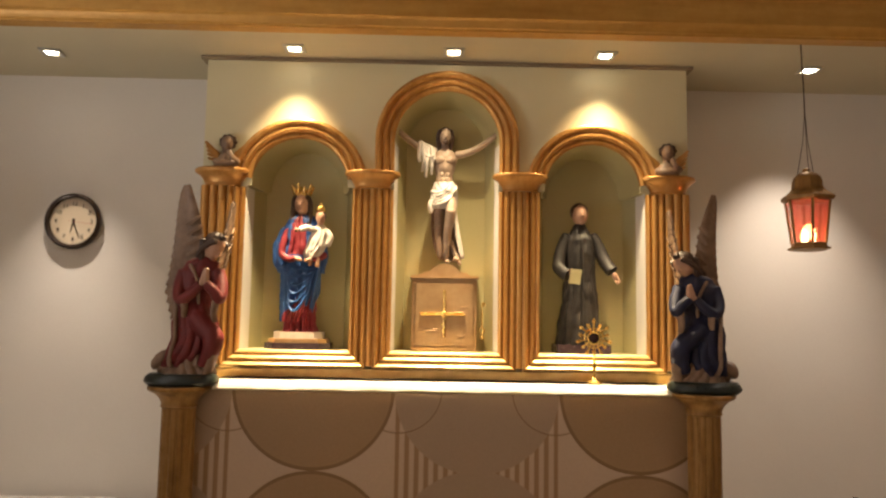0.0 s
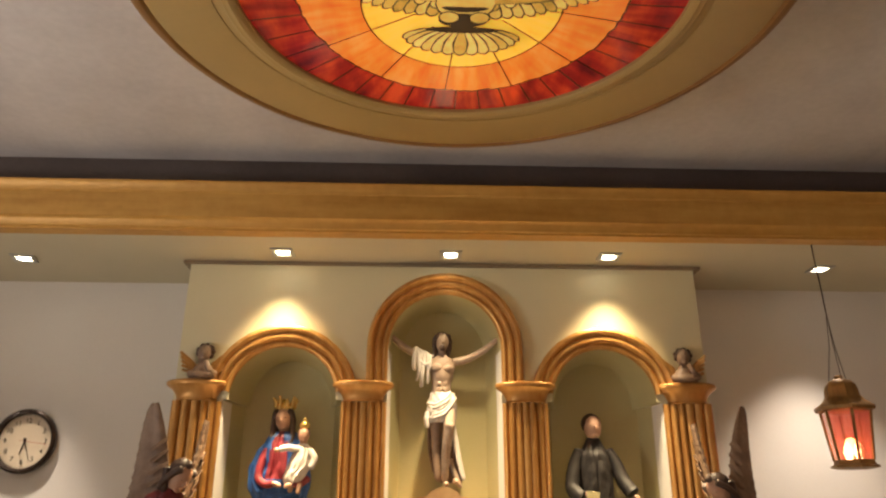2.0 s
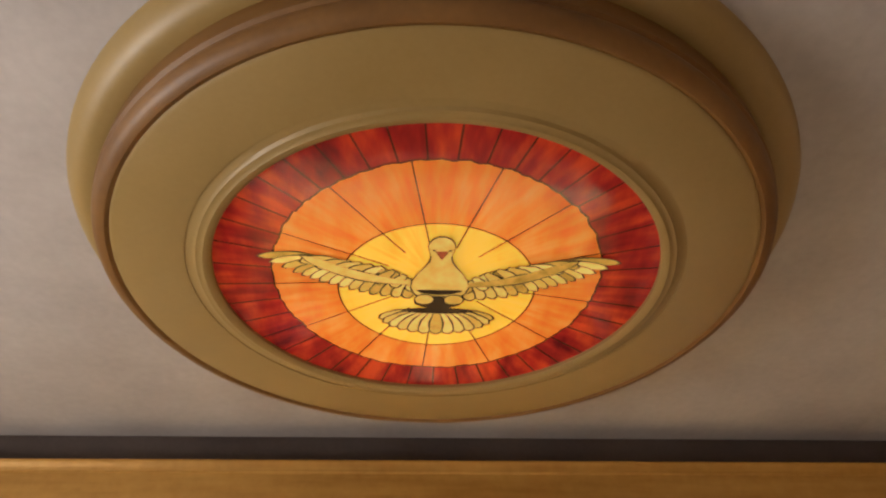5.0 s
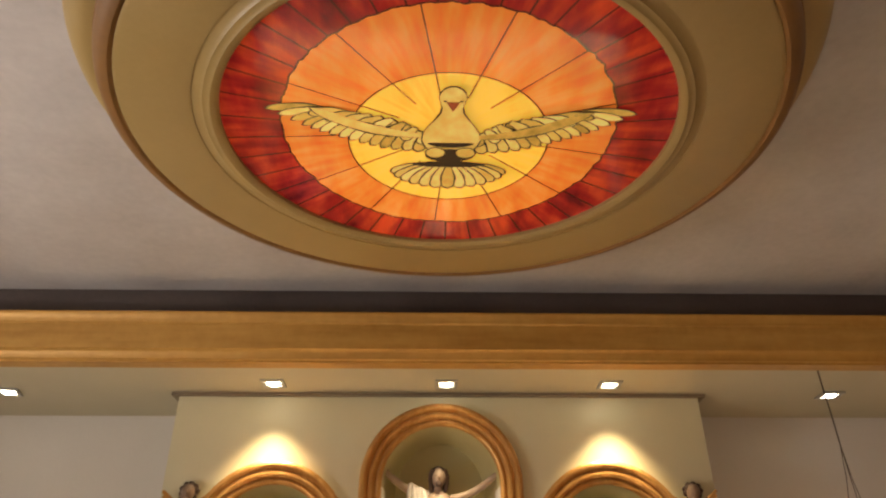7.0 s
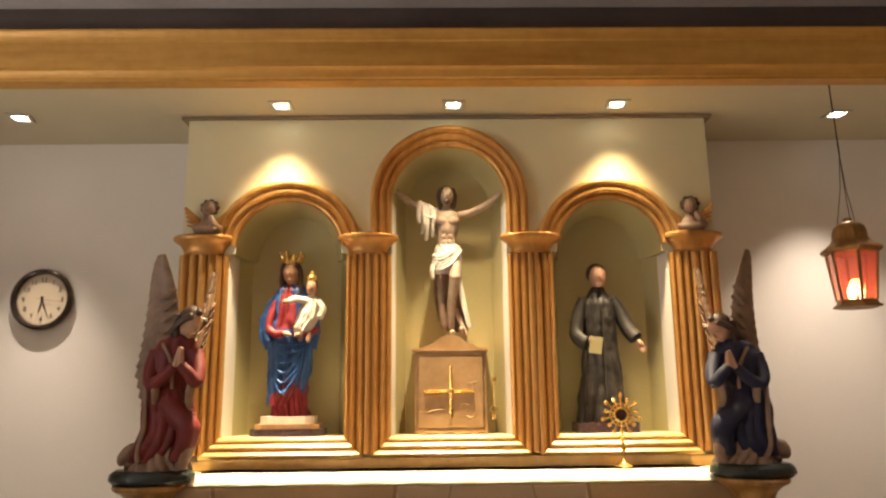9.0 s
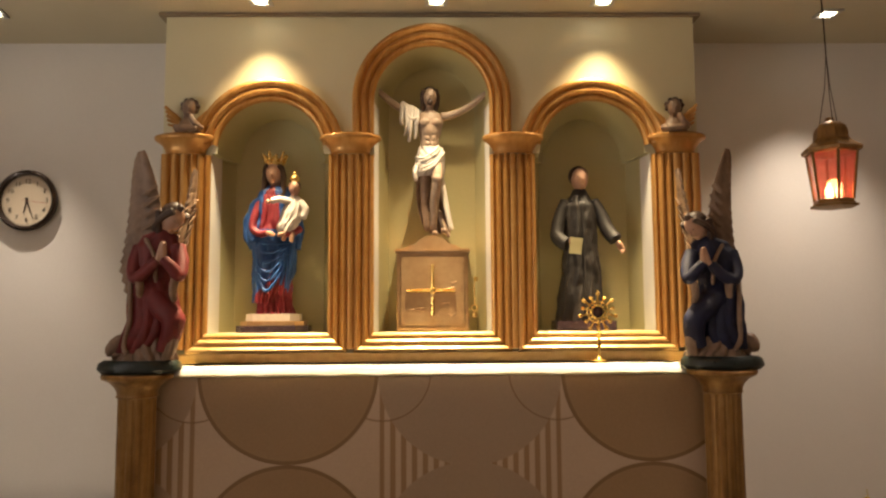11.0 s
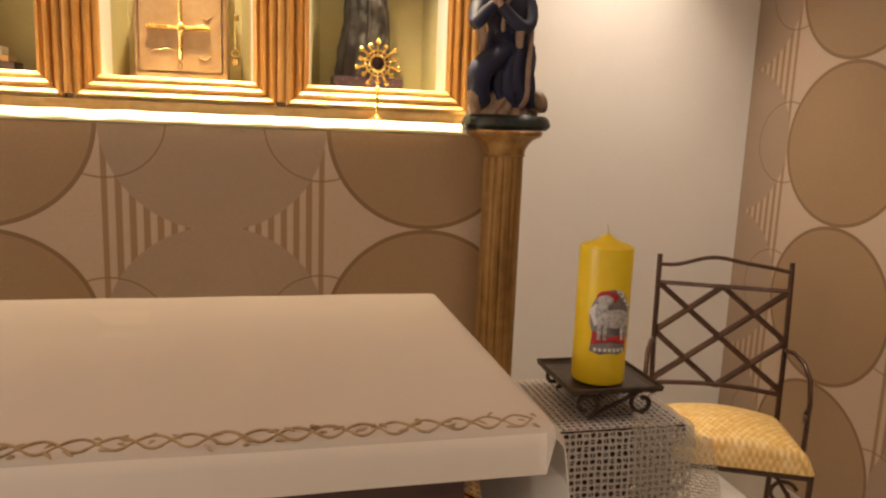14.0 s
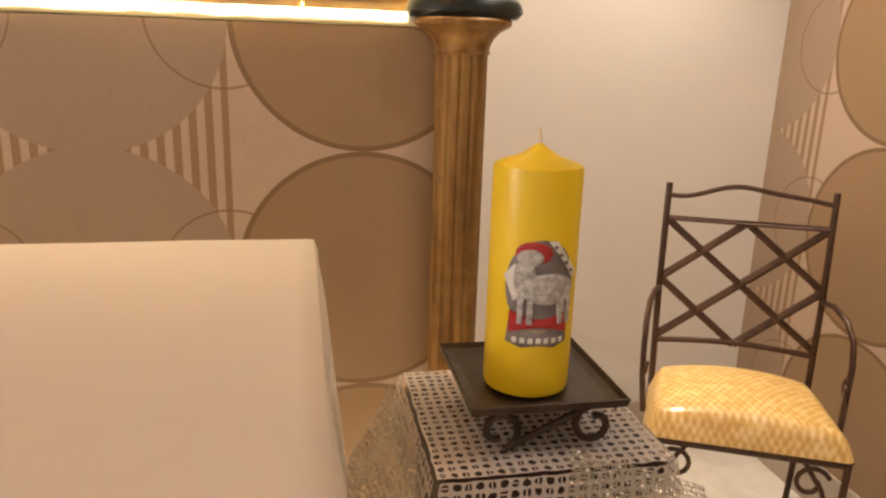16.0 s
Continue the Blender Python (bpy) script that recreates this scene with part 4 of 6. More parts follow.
def candle():
    thing = empty("paschal_candle", (CX, CY, TRAY_Z + 0.001))
    r, h = 0.0405, 0.209
    part("wax", lathe([(0.0395, 0.0), (r, 0.004), (r, h * 0.5), (r, h - 0.004), (r - 0.001, h), (r - 0.004, h + 0.0015), (0.030, h + 0.004), (0.018, h + 0.008), (0.009, h + 0.014), (0.003, h + 0.018), (0.0005, h + 0.019)], 64), wax(), thing)
    part("wick", tube([(0, 0, h + 0.016), (0.0006, 0, h + 0.023), (-0.0006, 0, h + 0.028), (-0.001, 0, h + 0.032)], 0.0013, 6), M_WICK, thing)

    face = radians(-90)

    def on(u, z, lift):
        """A place on the wax: u metres round from the front, z up."""
        a = face + u / r
        return Vector(((r + lift) * math.cos(a), (r + lift) * math.sin(a), z))

    def plate(pts, lift, thick, material, name, rings=6):
        bm = bmesh.new()
        cu, cz = sum(p[0] for p in pts) / len(pts), sum(p[1] for p in pts) / len(pts)
        loops = []
        for k in range(rings + 1):
            t = k / rings
            loops.append([bm.verts.new(on(cu + (u - cu) * max(t, 0.001), cz + (z - cz) * max(t, 0.001), lift + thick * (1 - max(0, t - 0.85) / 0.15 * 0.5))) for u, z in pts])
        loops.append([bm.verts.new(on(u, z, -0.001)) for u, z in pts])
        n = len(pts)
        for a, b in zip(loops, loops[1:]):
            for i in range(n):
                bm.faces.new((a[i], a[(i + 1) % n], b[(i + 1) % n], b[i]))
        return part(name, bm, material, plaque)

    plaque = new("plaque")
    plaque.parent = thing
    oval = lambda cx, cz, a, b, n=28, r0=0.0: [(cx + a * math.cos(2 * math.pi * i / n + r0), cz + b * math.sin(2 * math.pi * i / n + r0)) for i in range(n)]
    bx, bz = -0.004, 0.103
    plate(oval(bx, bz + 0.004, 0.033, 0.042), 0.0, 0.0012, M_PLQ_GREY, "ground")
    plate(oval(bx - 0.008, bz + 0.034, 0.016, 0.010), 0.0012, 0.0012, M_PLQ_RED, "red_field")
    plate([(bx - 0.028, bz - 0.030), (bx + 0.028, bz - 0.030), (bx + 0.029, bz - 0.050), (bx + 0.015, bz - 0.054), (bx - 0.015, bz - 0.054), (bx - 0.030, bz - 0.050)], 0.0, 0.0018, M_PLQ_GREY, "foot")
    plate([(bx - 0.027, bz - 0.020), (bx + 0.027, bz - 0.020), (bx + 0.027, bz - 0.040), (bx - 0.027, bz - 0.040)], 0.0014, 0.0014, M_PLQ_RED, "red_field")
    plate([(bx + 0.004, bz + 0.045), (bx + 0.012, bz + 0.045), (bx + 0.035, bz + 0.016), (bx + 0.031, bz + 0.010)], 0.0014, 0.0014, M_PLQ_PALE, "scroll_band")
    plate([(bx - 0.034, bz + 0.012), (bx - 0.024, bz + 0.024), (bx - 0.021, bz + 0.019), (bx - 0.026, bz + 0.010), (bx - 0.018, bz - 0.008), (bx - 0.024, bz - 0.010)], 0.0014, 0.0014, M_PLQ_PALE, "scroll_band")
    plate(oval(bx + 0.006, bz + 0.002, 0.024, 0.014), 0.002, 0.0026, M_PLQ_SILVER, "relief", 8)
    plate(oval(bx - 0.015, bz + 0.012, 0.009, 0.018), 0.002, 0.0028, M_PLQ_SILVER, "relief", 8)
    plate(oval(bx - 0.011, bz + 0.030, 0.011, 0.008, 20, 0.4), 0.002, 0.0034, M_PLQ_SILVER, "relief", 8)
    for lx in (-0.017, -0.009, 0.018, 0.026):
        plate([(bx + lx - 0.003, bz - 0.006), (bx + lx + 0.003, bz - 0.006), (bx + lx + 0.0025, bz - 0.031), (bx + lx - 0.0025, bz - 0.031)], 0.002, 0.002, M_PLQ_SILVER, "relief", 4)
    for k in range(7):
        u = bx - 0.021 + 0.007 * k
        plate([(u - 0.0022, bz - 0.044), (u + 0.0022, bz - 0.044), (u + 0.0022, bz - 0.049), (u - 0.0022, bz - 0.049)], 0.0018, 0.0008, M_PLQ_PALE, "bar", 2)
    for k in range(4):
        u, z = bx + 0.010 + 0.0058 * k, bz + 0.040 - 0.0073 * k
        plate(oval(u, z, 0.0018, 0.0018, 8), 0.0027, 0.0008, M_PLQ_GREY, "stud", 2)
    return thing


tagged(candle(), "thick yellow paschal candle with lamb plaque on an iron tray", "candle")


# ---- iron chair ----
def seat_cloth():
    n = Net("gold_damask")
    c = n.xyz()
    a = n.m("SINE", n.m("MULTIPLY", n.m("ADD", c[0], n.m("MULTIPLY", c[1], 0.0)), 330))
    b = n.m("SINE", n.m("MULTIPLY", n.m("SUBTRACT", c[1], c[2]), 250))
    d = n.m("MULTIPLY", a, b)
    f = n.m("ADD", n.m("MULTIPLY", d, 0.2), n.noise(40, 3))
    col = n.ramp(f, (0.35, (0.62, 0.36, 0.09)), (0.55, (0.74, 0.50, 0.17)), (0.75, (0.82, 0.62, 0.30)))
    return n.done(col, 0.42, bump=d, strength=0.12, dist=0.002, Coat_Weight=0.6, Coat_Roughness=0.12)


M_CHAIR = paint("brown_iron", (0.045, 0.020, 0.011), (0.085, 0.040, 0.022), 0.38, 30, 160, 0.3, Metallic=0.35)


def chair():
    thing = empty("iron_chair", (1.632, 2.402, 0), -24.5)
    yb = lambda z: 0.125 + 0.055 * max(0.0, (z - 0.45) / 0.52)
    px = 0.206
    bar = lambda nm, pts, r=0.0085, **k: part(nm, tube(pts, r, 8, **k), M_CHAIR, thing)
    for s in (-1, 1):
        bar("back_post", [(s * 0.200, 0.160, 0.0), (s * 0.200, 0.135, 0.25), (s * 0.200, 0.125, 0.45), (s * px, yb(0.7), 0.7), (s * px, yb(0.976), 0.976)])
        bar("front_leg", [(s * 0.222, -0.185, 0.0), (s * 0.222, -0.185, 0.2), (s * 0.222, -0.185, 0.435)])
        arm = [(s * px, yb(0.70), 0.70), (s * 0.220, 0.09, 0.708), (s * 0.233, 0.03, 0.695), (s * 0.240, -0.02, 0.66), (s * 0.241, -0.04, 0.60), (s * 0.238, -0.045, 0.53), (s * 0.233, -0.06, 0.48), (s * 0.228, -0.07, 0.44)]
        bar("armrest", arm, 0.0075)
        bar("arm_scroll", [(s * (0.240 - 0.001 * k), -0.044 + (0.030 - 0.0018 * k) * math.sin(k * 0.55), 0.55 + (0.030 - 0.0018 * k) * math.cos(k * 0.55)) for k in range(13)], 0.005)
        c = [(s * (0.150 + (0.042 - 0.0018 * k) * math.cos(k * 0.42 + 0.4)), -0.187, 0.375 + (0.042 - 0.0018 * k) * math.sin(k * 0.42 + 0.4)) for k in range(16)]
        bar("leg_scroll", c, 0.006)
        bar("leg_brace", [(s * 0.218, -0.186, 0.20), (s * 0.205, -0.186, 0.28), (s * 0.175, -0.186, 0.36), (s * 0.13, -0.186, 0.425)], 0.006)
        bar("side_rail", [(s * 0.222, -0.185, 0.43), (s * 0.200, 0.125, 0.43)], 0.008)
    top = [(-px + 2 * px * i / 24, yb(0.94), 0.945 + 0.030 * (0.5 - 0.5 * math.cos(2 * math.pi * i / 24)) - 0.004 * math.sin(2 * math.pi * i / 24 * 2)) for i in range(25)]
    bar("top_rail", top, 0.0065)
    bar("upper_rail", [(-px, yb(0.885), 0.885), (0, yb(0.885), 0.885), (px, yb(0.885), 0.885)], 0.008, flat=0.7)
    low = [(-px + 2 * px * i / 12, yb(0.56), 0.556 + 0.014 * math.sin(math.pi * i / 12)) for i in range(13)]
    bar("lower_rail", low, 0.008)
    at = lambda u, v: (-px + 2 * px * u, yb(0.565 + 0.32 * v) + 0.003, 0.565 + 0.32 * v)
    for a, b in (((0, 0), (1, 1)), ((0, 1), (1, 0)), ((0, 0.5), (0.5, 1)), ((0, 0.5), (0.5, 0)), ((1, 0.5), (0.5, 1)), ((1, 0.5), (0.5, 0))):
        bar("lattice_bar", [at(*a), at((a[0] + b[0]) / 2, (a[1] + b[1]) / 2), at(*b)], 0.011, flat=0.6)
    bar("front_rail", [(-0.222, -0.187, 0.43), (0.222, -0.187, 0.43)], 0.009)
    bar("back_rail", [(-0.200, 0.127, 0.43), (0.200, 0.127, 0.43)], 0.008)
    # cushion
    bm = bmesh.new()
    n = 28
    rows = []
    for i in range(n + 1):
        v = i / n
        y = -0.200 + 0.330 * v
        half = 0.236 - 0.03 * v
        if v > 0.8:
            half *= 1 - 0.35 * ((v - 0.8) / 0.2) ** 2.2
        if v < 0.06:
            half *= 0.985
        row = []
        for j in range(n + 1):
            u = 2 * j / n - 1
            edge = min(1.0, (1 - abs(u)) / 0.16) * 1.0
            ev = min(1.0, v / 0.10, (1 - v) / 0.14)
            k = math.sin(math.pi / 2 * max(0, edge)) ** 0.7 * math.sin(math.pi / 2 * max(0, ev)) ** 0.7
            row.append(bm.verts.new((half * u, y, 0.442 + 0.052 * k + 0.026 * k * (1 - u * u) * (0.6 + 0.8 * math.sin(math.pi * min(1.0, v * 0.9))))))
        rows.append(row)
    for a, b in zip(rows, rows[1:]):
        for j in range(n):
            bm.faces.new((a[j], a[j + 1], b[j + 1], b[j]))
    rim = rows[0] + [r[-1] for r in rows[1:-1]] + rows[-1][::-1] + [r[0] for r in rows[1:-1]][::-1]
    bm.faces.new(rim[::-1])
    part("cushion", bm, seat_cloth(), thing, "shiny yellow-gold patterned seat cushion")
    return thing


CHAIR = chair()
CHAIR.scale = (1.0, 1.0, 1.03)
tagged(CHAIR, "brown wrought-iron armchair with lattice back and yellow cushion", "chair")


# ---- white-topped iron console ----
def console():
    thing = empty("iron_console", (-1.545, 2.83, 0))
    hx, hy, h = 0.325, 0.17, 0.866
    bar = lambda nm, pts, r=0.010: part(nm, tube(pts, r, 8), M_IRON, thing)
    for a in (-1, 1):
        bar("end_rail", [(a * hx, -hy, h), (a * hx, hy, h)])
        for b in (-1, 1):
            bar("leg", [(a * hx, b * hy, h), (a * hx, b * hy, h - 0.09), (a * (hx + 0.02), b * (hy + 0.01), h - 0.16), (a * (hx + 0.04), b * (hy + 0.02), 0.3), (a * (hx + 0.03), b * (hy + 0.02), 0.0)])
    for b in (-1, 1):
        bar("top_rail", [(-hx, b * hy, h), (hx, b * hy, h)])
        bar("lower_rail", [(-hx, b * hy, h - 0.085), (hx, b * hy, h - 0.085)])
    part("pendant", lathe([(0.004, 0.0), (0.010, -0.012), (0.005, -0.022), (0.014, -0.044), (0.003, -0.05)], 12, (hx - 0.035, -hy, h - 0.01)), M_IRON, thing)
    part("glass_top", box(-hx + 0.008, hx - 0.008, -hy + 0.008, hy - 0.008, h + 0.0105, h + 0.0165), M_SEQUIN, thing, "pale glass top", bevel=0.002)
    return thing


tagged(console(), "dark wrought-iron console table with glass top against the wall", "table")


def console_cloth():
    thing = empty("console_cloth", (-1.595, 2.83, 0.886))
    bm = bmesh.new()
    rows = []
    for i in range(31):
        x = -0.28 + 0.56 * i / 30
        rows.append([bm.verts.new((x, y + (0.006 * math.sin(x * 40) if z < -0.03 else 0), z)) for y, z in ((0.17, 0.0), (0.0, 0.001), (-0.165, 0.0), (-0.186, -0.006), (-0.19, -0.04), (-0.192, -0.12 - 0.012 * math.sin(x * 60)))])
    for a, b in zip(rows, rows[1:]):
        for k in range(5):
            bm.faces.new((a[k], a[k + 1], b[k + 1], b[k]))
    bmesh.ops.solidify(bm, geom=bm.faces[:], thickness=0.0015)
    part("linen", bm, M_WHITE, thing)
    part("lace_trim", net(lambda u, v: Vector((-0.28 + 0.56 * u, -0.1965 + 0.004 * math.sin(u * 22), -0.085 - 0.05 * v)), 56, 5, 0.2, 5), M_LACE, thing)
    return thing


tagged(console_cloth(), "white cloth with lace trim on the console", "tablecloth")


# ---- hanging lantern ----
def lantern():
    thing = empty("hanging_lantern", (1.298, 2.505, 1.898))
    n6 = lambda r, z, a0=0.0: [(r * math.cos(math.pi / 3 * k + a0), r * math.sin(math.pi / 3 * k + a0), z) for k in range(6)]

    def hexa(profile):
        bm = bmesh.new()
        rings = [[bm.verts.new(p) for p in n6(r, z, 0.26)] for r, z in profile]
        for a, b in zip(rings, rings[1:]):
            for k in range(6):
                bm.faces.new((a[k], a[(k + 1) % 6], b[(k + 1) % 6], b[k]))
        bm.faces.new(rings[0][::-1])
        bm.faces.new(rings[-1])
        return bm

    part("base", hexa([(0.060, 0.0), (0.080, 0.004), (0.082, 0.010), (0.070, 0.014), (0.066, 0.024), (0.066, 0.028)]), M_GOLDDULL, thing, bevel=0.001)
    part("roof", hexa([(0.088, 0.178), (0.100, 0.182), (0.104, 0.192), (0.098, 0.198), (0.084, 0.206), (0.070, 0.216), (0.060, 0.228), (0.058, 0.250), (0.052, 0.266), (0.036, 0.280), (0.018, 0.286)]), M_GOLDDULL, thing, bevel=0.001)
    part("finial", lathe([(0.012, 0.284), (0.016, 0.290), (0.014, 0.297), (0.006, 0.300)], 16), M_GOLDDULL, thing)
    lo, hi = n6(0.064, 0.026, 0.26), n6(0.084, 0.180, 0.26)
    for k in range(6):
        part("post", tube([lo[k], hi[k]], 0.0055, 6), M_GOLDDULL, thing)
        bm = bmesh.new()
        q = [Vector(p) for p in (lo[k], lo[(k + 1) % 6], hi[(k + 1) % 6], hi[k])]
        c = sum(q, Vector()) / 4
        bm.faces.new([bm.verts.new(p.lerp(c, 0.04) * 1.0) for p in q])
        bmesh.ops.solidify(bm, geom=bm.faces[:], thickness=0.002)
        part("pane", bm, M_PINK, thing, "pinkish amber textured glass", smooth=False)
    part("flame_bulb", lathe([(0.006, 0.030), (0.012, 0.040), (0.015, 0.052), (0.012, 0.066), (0.006, 0.080), (0.001, 0.086)], 16, (0.014, -0.012, 0)), M_BULB, thing, "glowing candle bulb")
    part("flame_bulb", lathe([(0.006, 0.030), (0.012, 0.040), (0.015, 0.052), (0.012, 0.066), (0.006, 0.080), (0.001, 0.086)], 16, (-0.022, -0.010, -0.004)), M_BULB, thing, "glowing candle bulb")
    for k in (0, 2, 4):
        p = n6(0.035, 0.278, 0.26)[k]
        part("chain", tube([p, ((p[0] * 0.3), p[1] * 0.3, 0.40), (0.0, 0.0, 0.515)], 0.0016, 5), M_IRON, thing)
    part("cord", tube([(0, 0, 0.513), (-0.002, 0, 0.62), (-0.006, 0, 0.70), (-0.007, 0, CEIL_LOW - 1.898)], 0.0026, 6), M_IRON, thing)
    return thing


pn = Net("lantern_glass")
pf = pn.noise(26, 3)
pn.put(pn.p.inputs["Emission Color"], pn.ramp(pn.m("ADD", pn.m("MULTIPLY", pn.xyz()[2], 3.4), pn.m("MULTIPLY", pf, 0.35)), (0.22, (1.0, 0.55, 0.30)), (0.5, (0.95, 0.34, 0.20)), (0.8, (0.60, 0.16, 0.11))))
pn.put(pn.p.inputs["Emission Strength"], 0.15)
M_PINK = pn.done((0.80, 0.36, 0.26), 0.12, bump=pf, strength=0.4, Transmission_Weight=0.88, IOR=1.1)
M_BULB = shining("bulb_glow", (1.0, 0.62, 0.30), 40)
LANTERN = lantern()
LANTERN.scale = (0.9, 0.9, 1.0)
tagged(LANTERN, "old brass six-sided lantern with glowing red panes on a cord", "lantern")
lamp("lantern_light", "POINT", (1.298, 2.505, 1.975), 0.5, (1.0, 0.4, 0.15), soft=0.02)


# ---- wall clock ----
M_DIAL = paint("clock_dial", (0.60, 0.50, 0.35), (0.66, 0.56, 0.41), 0.4, 3)
M_RIM = paint("clock_rim", (0.03, 0.02, 0.014), (0.06, 0.04, 0.03), 0.15, 8, Metallic=0.5)


def words(name, text, size, m, material, parent):
    """Built-in lettering as a mesh."""
    cu = bpy.data.curves.new(name, "FONT")
    cu.body, cu.size, cu.align_x, cu.align_y, cu.extrude = text, size, "CENTER", "CENTER", 0.0004
    tmp = bpy.data.objects.new(name, cu)
    scene.collection.objects.link(tmp)
    bpy.context.view_layer.update()
    me = bpy.data.meshes.new_from_object(tmp.evaluated_get(bpy.context.evaluated_depsgraph_get()))
    bpy.data.objects.remove(tmp)
    me.materials.clear()
    me.materials.append(material)
    ob = new(name, me)
    ob.parent, ob.matrix_local = parent, m
    return ob


def clock():
    thing = new("wall_clock")
    thing.matrix_world = pose(-1.590, BACK - 0.002, 2.020, 90, 0, 0)
    r = 0.121
    part("case", lathe([(r - 0.02, 0.0), (r - 0.004, 0.004), (r, 0.014), (r - 0.002, 0.026), (r - 0.010, 0.032), (r - 0.018, 0.030), (r - 0.021, 0.020), (r - 0.021, 0.004)], 72, cap=False), M_RIM, thing, "glossy dark brown rim")
    part("dial", lathe([(0.0005, 0.0125), (r - 0.019, 0.012), (r - 0.019, 0.002)], 64), M_DIAL, thing, "cream dial")
    for k in range(1, 13):
        a = radians(90 - 30 * k)
        words("numeral", str(k), 0.026, Matrix.Translation((0.076 * math.cos(a), 0.076 * math.sin(a), 0.0135)), M_RIM, thing)
    for k in range(60):
        a = radians(6 * k)
        part("minute_mark", box(0.094, 0.098, -0.0008, 0.0008, 0.0126, 0.0134), M_RIM, thing, smooth=False).matrix_local = Matrix.Rotation(a, 4, "Z")
    for nm, ln, w, deg, z in (("hour_hand", 0.052, 0.0032, 90 - 193.5, 0.0155), ("minute_hand", 0.076, 0.0024, 90 - 158, 0.0170)):
        bm = box(-0.012, ln, -w, w, z, z + 0.001)
        for v in bm.verts:
            if v.co.x > 0.02:
                v.co.y *= 0.4
        part(nm, bm, M_RIM, thing, smooth=False).matrix_local = Matrix.Rotation(radians(deg), 4, "Z")
    part("second_hand", box(-0.02, 0.085, -0.0006, 0.0006, 0.0185, 0.0192), M_PLQ_RED, thing, smooth=False).matrix_local = Matrix.Rotation(radians(-8), 4, "Z")
    part("hub", lathe([(0.004, 0.014), (0.004, 0.020), (0.001, 0.021)], 16), M_RIM, thing)
    return thing


tagged(clock(), "round wall clock with cream dial and dark rim", "clock")


# ---- tabernacle, key, monstrance ----
def tabernacle():
    thing = empty("tabernacle", (0, 2.885, SILL + 0.002))
    w, h, d = 0.129, 0.284, 0.062
    part("body", box(-w, w, -d, d, 0, h), M_TABER, thing, bevel=0.003)
    part("cornice", box(-w - 0.008, w + 0.008, -d - 0.010, d, h + 0.0005, h + 0.014), M_TABER, thing, bevel=0.004)
    part("foot", box(-w - 0.001, w + 0.001, -d - 0.008, d, 0.0, 0.012), M_TABER, thing, bevel=0.003)
    bm = bmesh.new()
    prof = [(-0.105, 0.0), (-0.085, 0.012), (-0.060, 0.018), (-0.045, 0.034), (-0.020, 0.046), (0.0, 0.048), (0.020, 0.046), (0.045, 0.034), (0.060, 0.018), (0.085, 0.012), (0.105, 0.0)]
    f = [bm.verts.new((x, -d, h + 0.0145 + z)) for x, z in prof]
    b = [bm.verts.new((x, d, h + 0.0145 + z)) for x, z in prof]
    bm.faces.new(f)
    bm.faces.new(b[::-1])
    for i in range(len(f)):
        bm.faces.new((f[i], f[(i + 1) % len(f)], b[(i + 1) % len(f)], b[i]))
    part("crest", bm, M_TABER, thing)
    door = part("door", box(-w + 0.012, w - 0.012, -d - 0.006, -d - 0.0005, 0.018, h - 0.012), M_TABER, thing, "hammered gold door", bevel=0.003)
    cz, y = 0.145, -d - 0.010
    arms = ((0, 0.082), (90, 0.090), (180, 0.094), (270, 0.095))
    for deg, ln in arms:
        bm = tube([(0, 0, 0), (ln * 0.5, 0, 0), (ln * 0.92, 0, 0), (ln, 0, 0)], 0.0065, 8, taper=lambda t: 1.0 if t < 0.8 else 1.5 - t * 0.6)
        o = part("cross_arm", bm, M_BRASS, door, "raised brass cross")
        o.matrix_local = Matrix.Translation((0, y, cz)) @ Matrix.Rotation(radians(deg), 4, "Y")
    part("cross_boss", blob(bmesh.new(), (0, y - 0.002, cz), (0.014, 0.008, 0.014)), M_BRASS, door)
    rnd = random.Random(3)
    for k in range(6):
        x, z = rnd.choice((-1, 1)) * rnd.uniform(0.03, 0.09), rnd.uniform(0.05, 0.24)
        part("relief", tube([(x - 0.014, -d - 0.006, z), (x, -d - 0.007, z + rnd.uniform(-0.008, 0.008)), (x + 0.016, -d - 0.006, z + 0.004)], 0.0017, 6), M_TABER, door)
    return thing


tagged(tabernacle(), "gold tabernacle with hammered door and raised cross", "tabernacle")


def key():
    thing = empty("hanging_key", (0.152, 2.84, 1.70))
    part("shaft", tube([(0, 0, 0), (0, 0, -0.05), (0, 0, -0.10)], 0.0028, 8), M_BRASS, thing)
    part("bow", tube([(0.011 * math.cos(a), 0, -0.112 + 0.011 * math.sin(a)) for a in (2 * math.pi * k / 16 for k in range(16))], 0.0026, 6, closed=True), M_BRASS, thing)
    part("bit", box(0.002, 0.012, -0.001, 0.001, -0.016, 0.0), M_BRASS, thing)
    part("tag", lathe([(0.0005, -0.015), (0.008, -0.010), (0.008, 0.004), (0.0005, 0.008)], 12, (0, 0, -0.135)), M_BRASS, thing)
    return thing


tagged(key(), "small brass key hanging beside the tabernacle", "key")


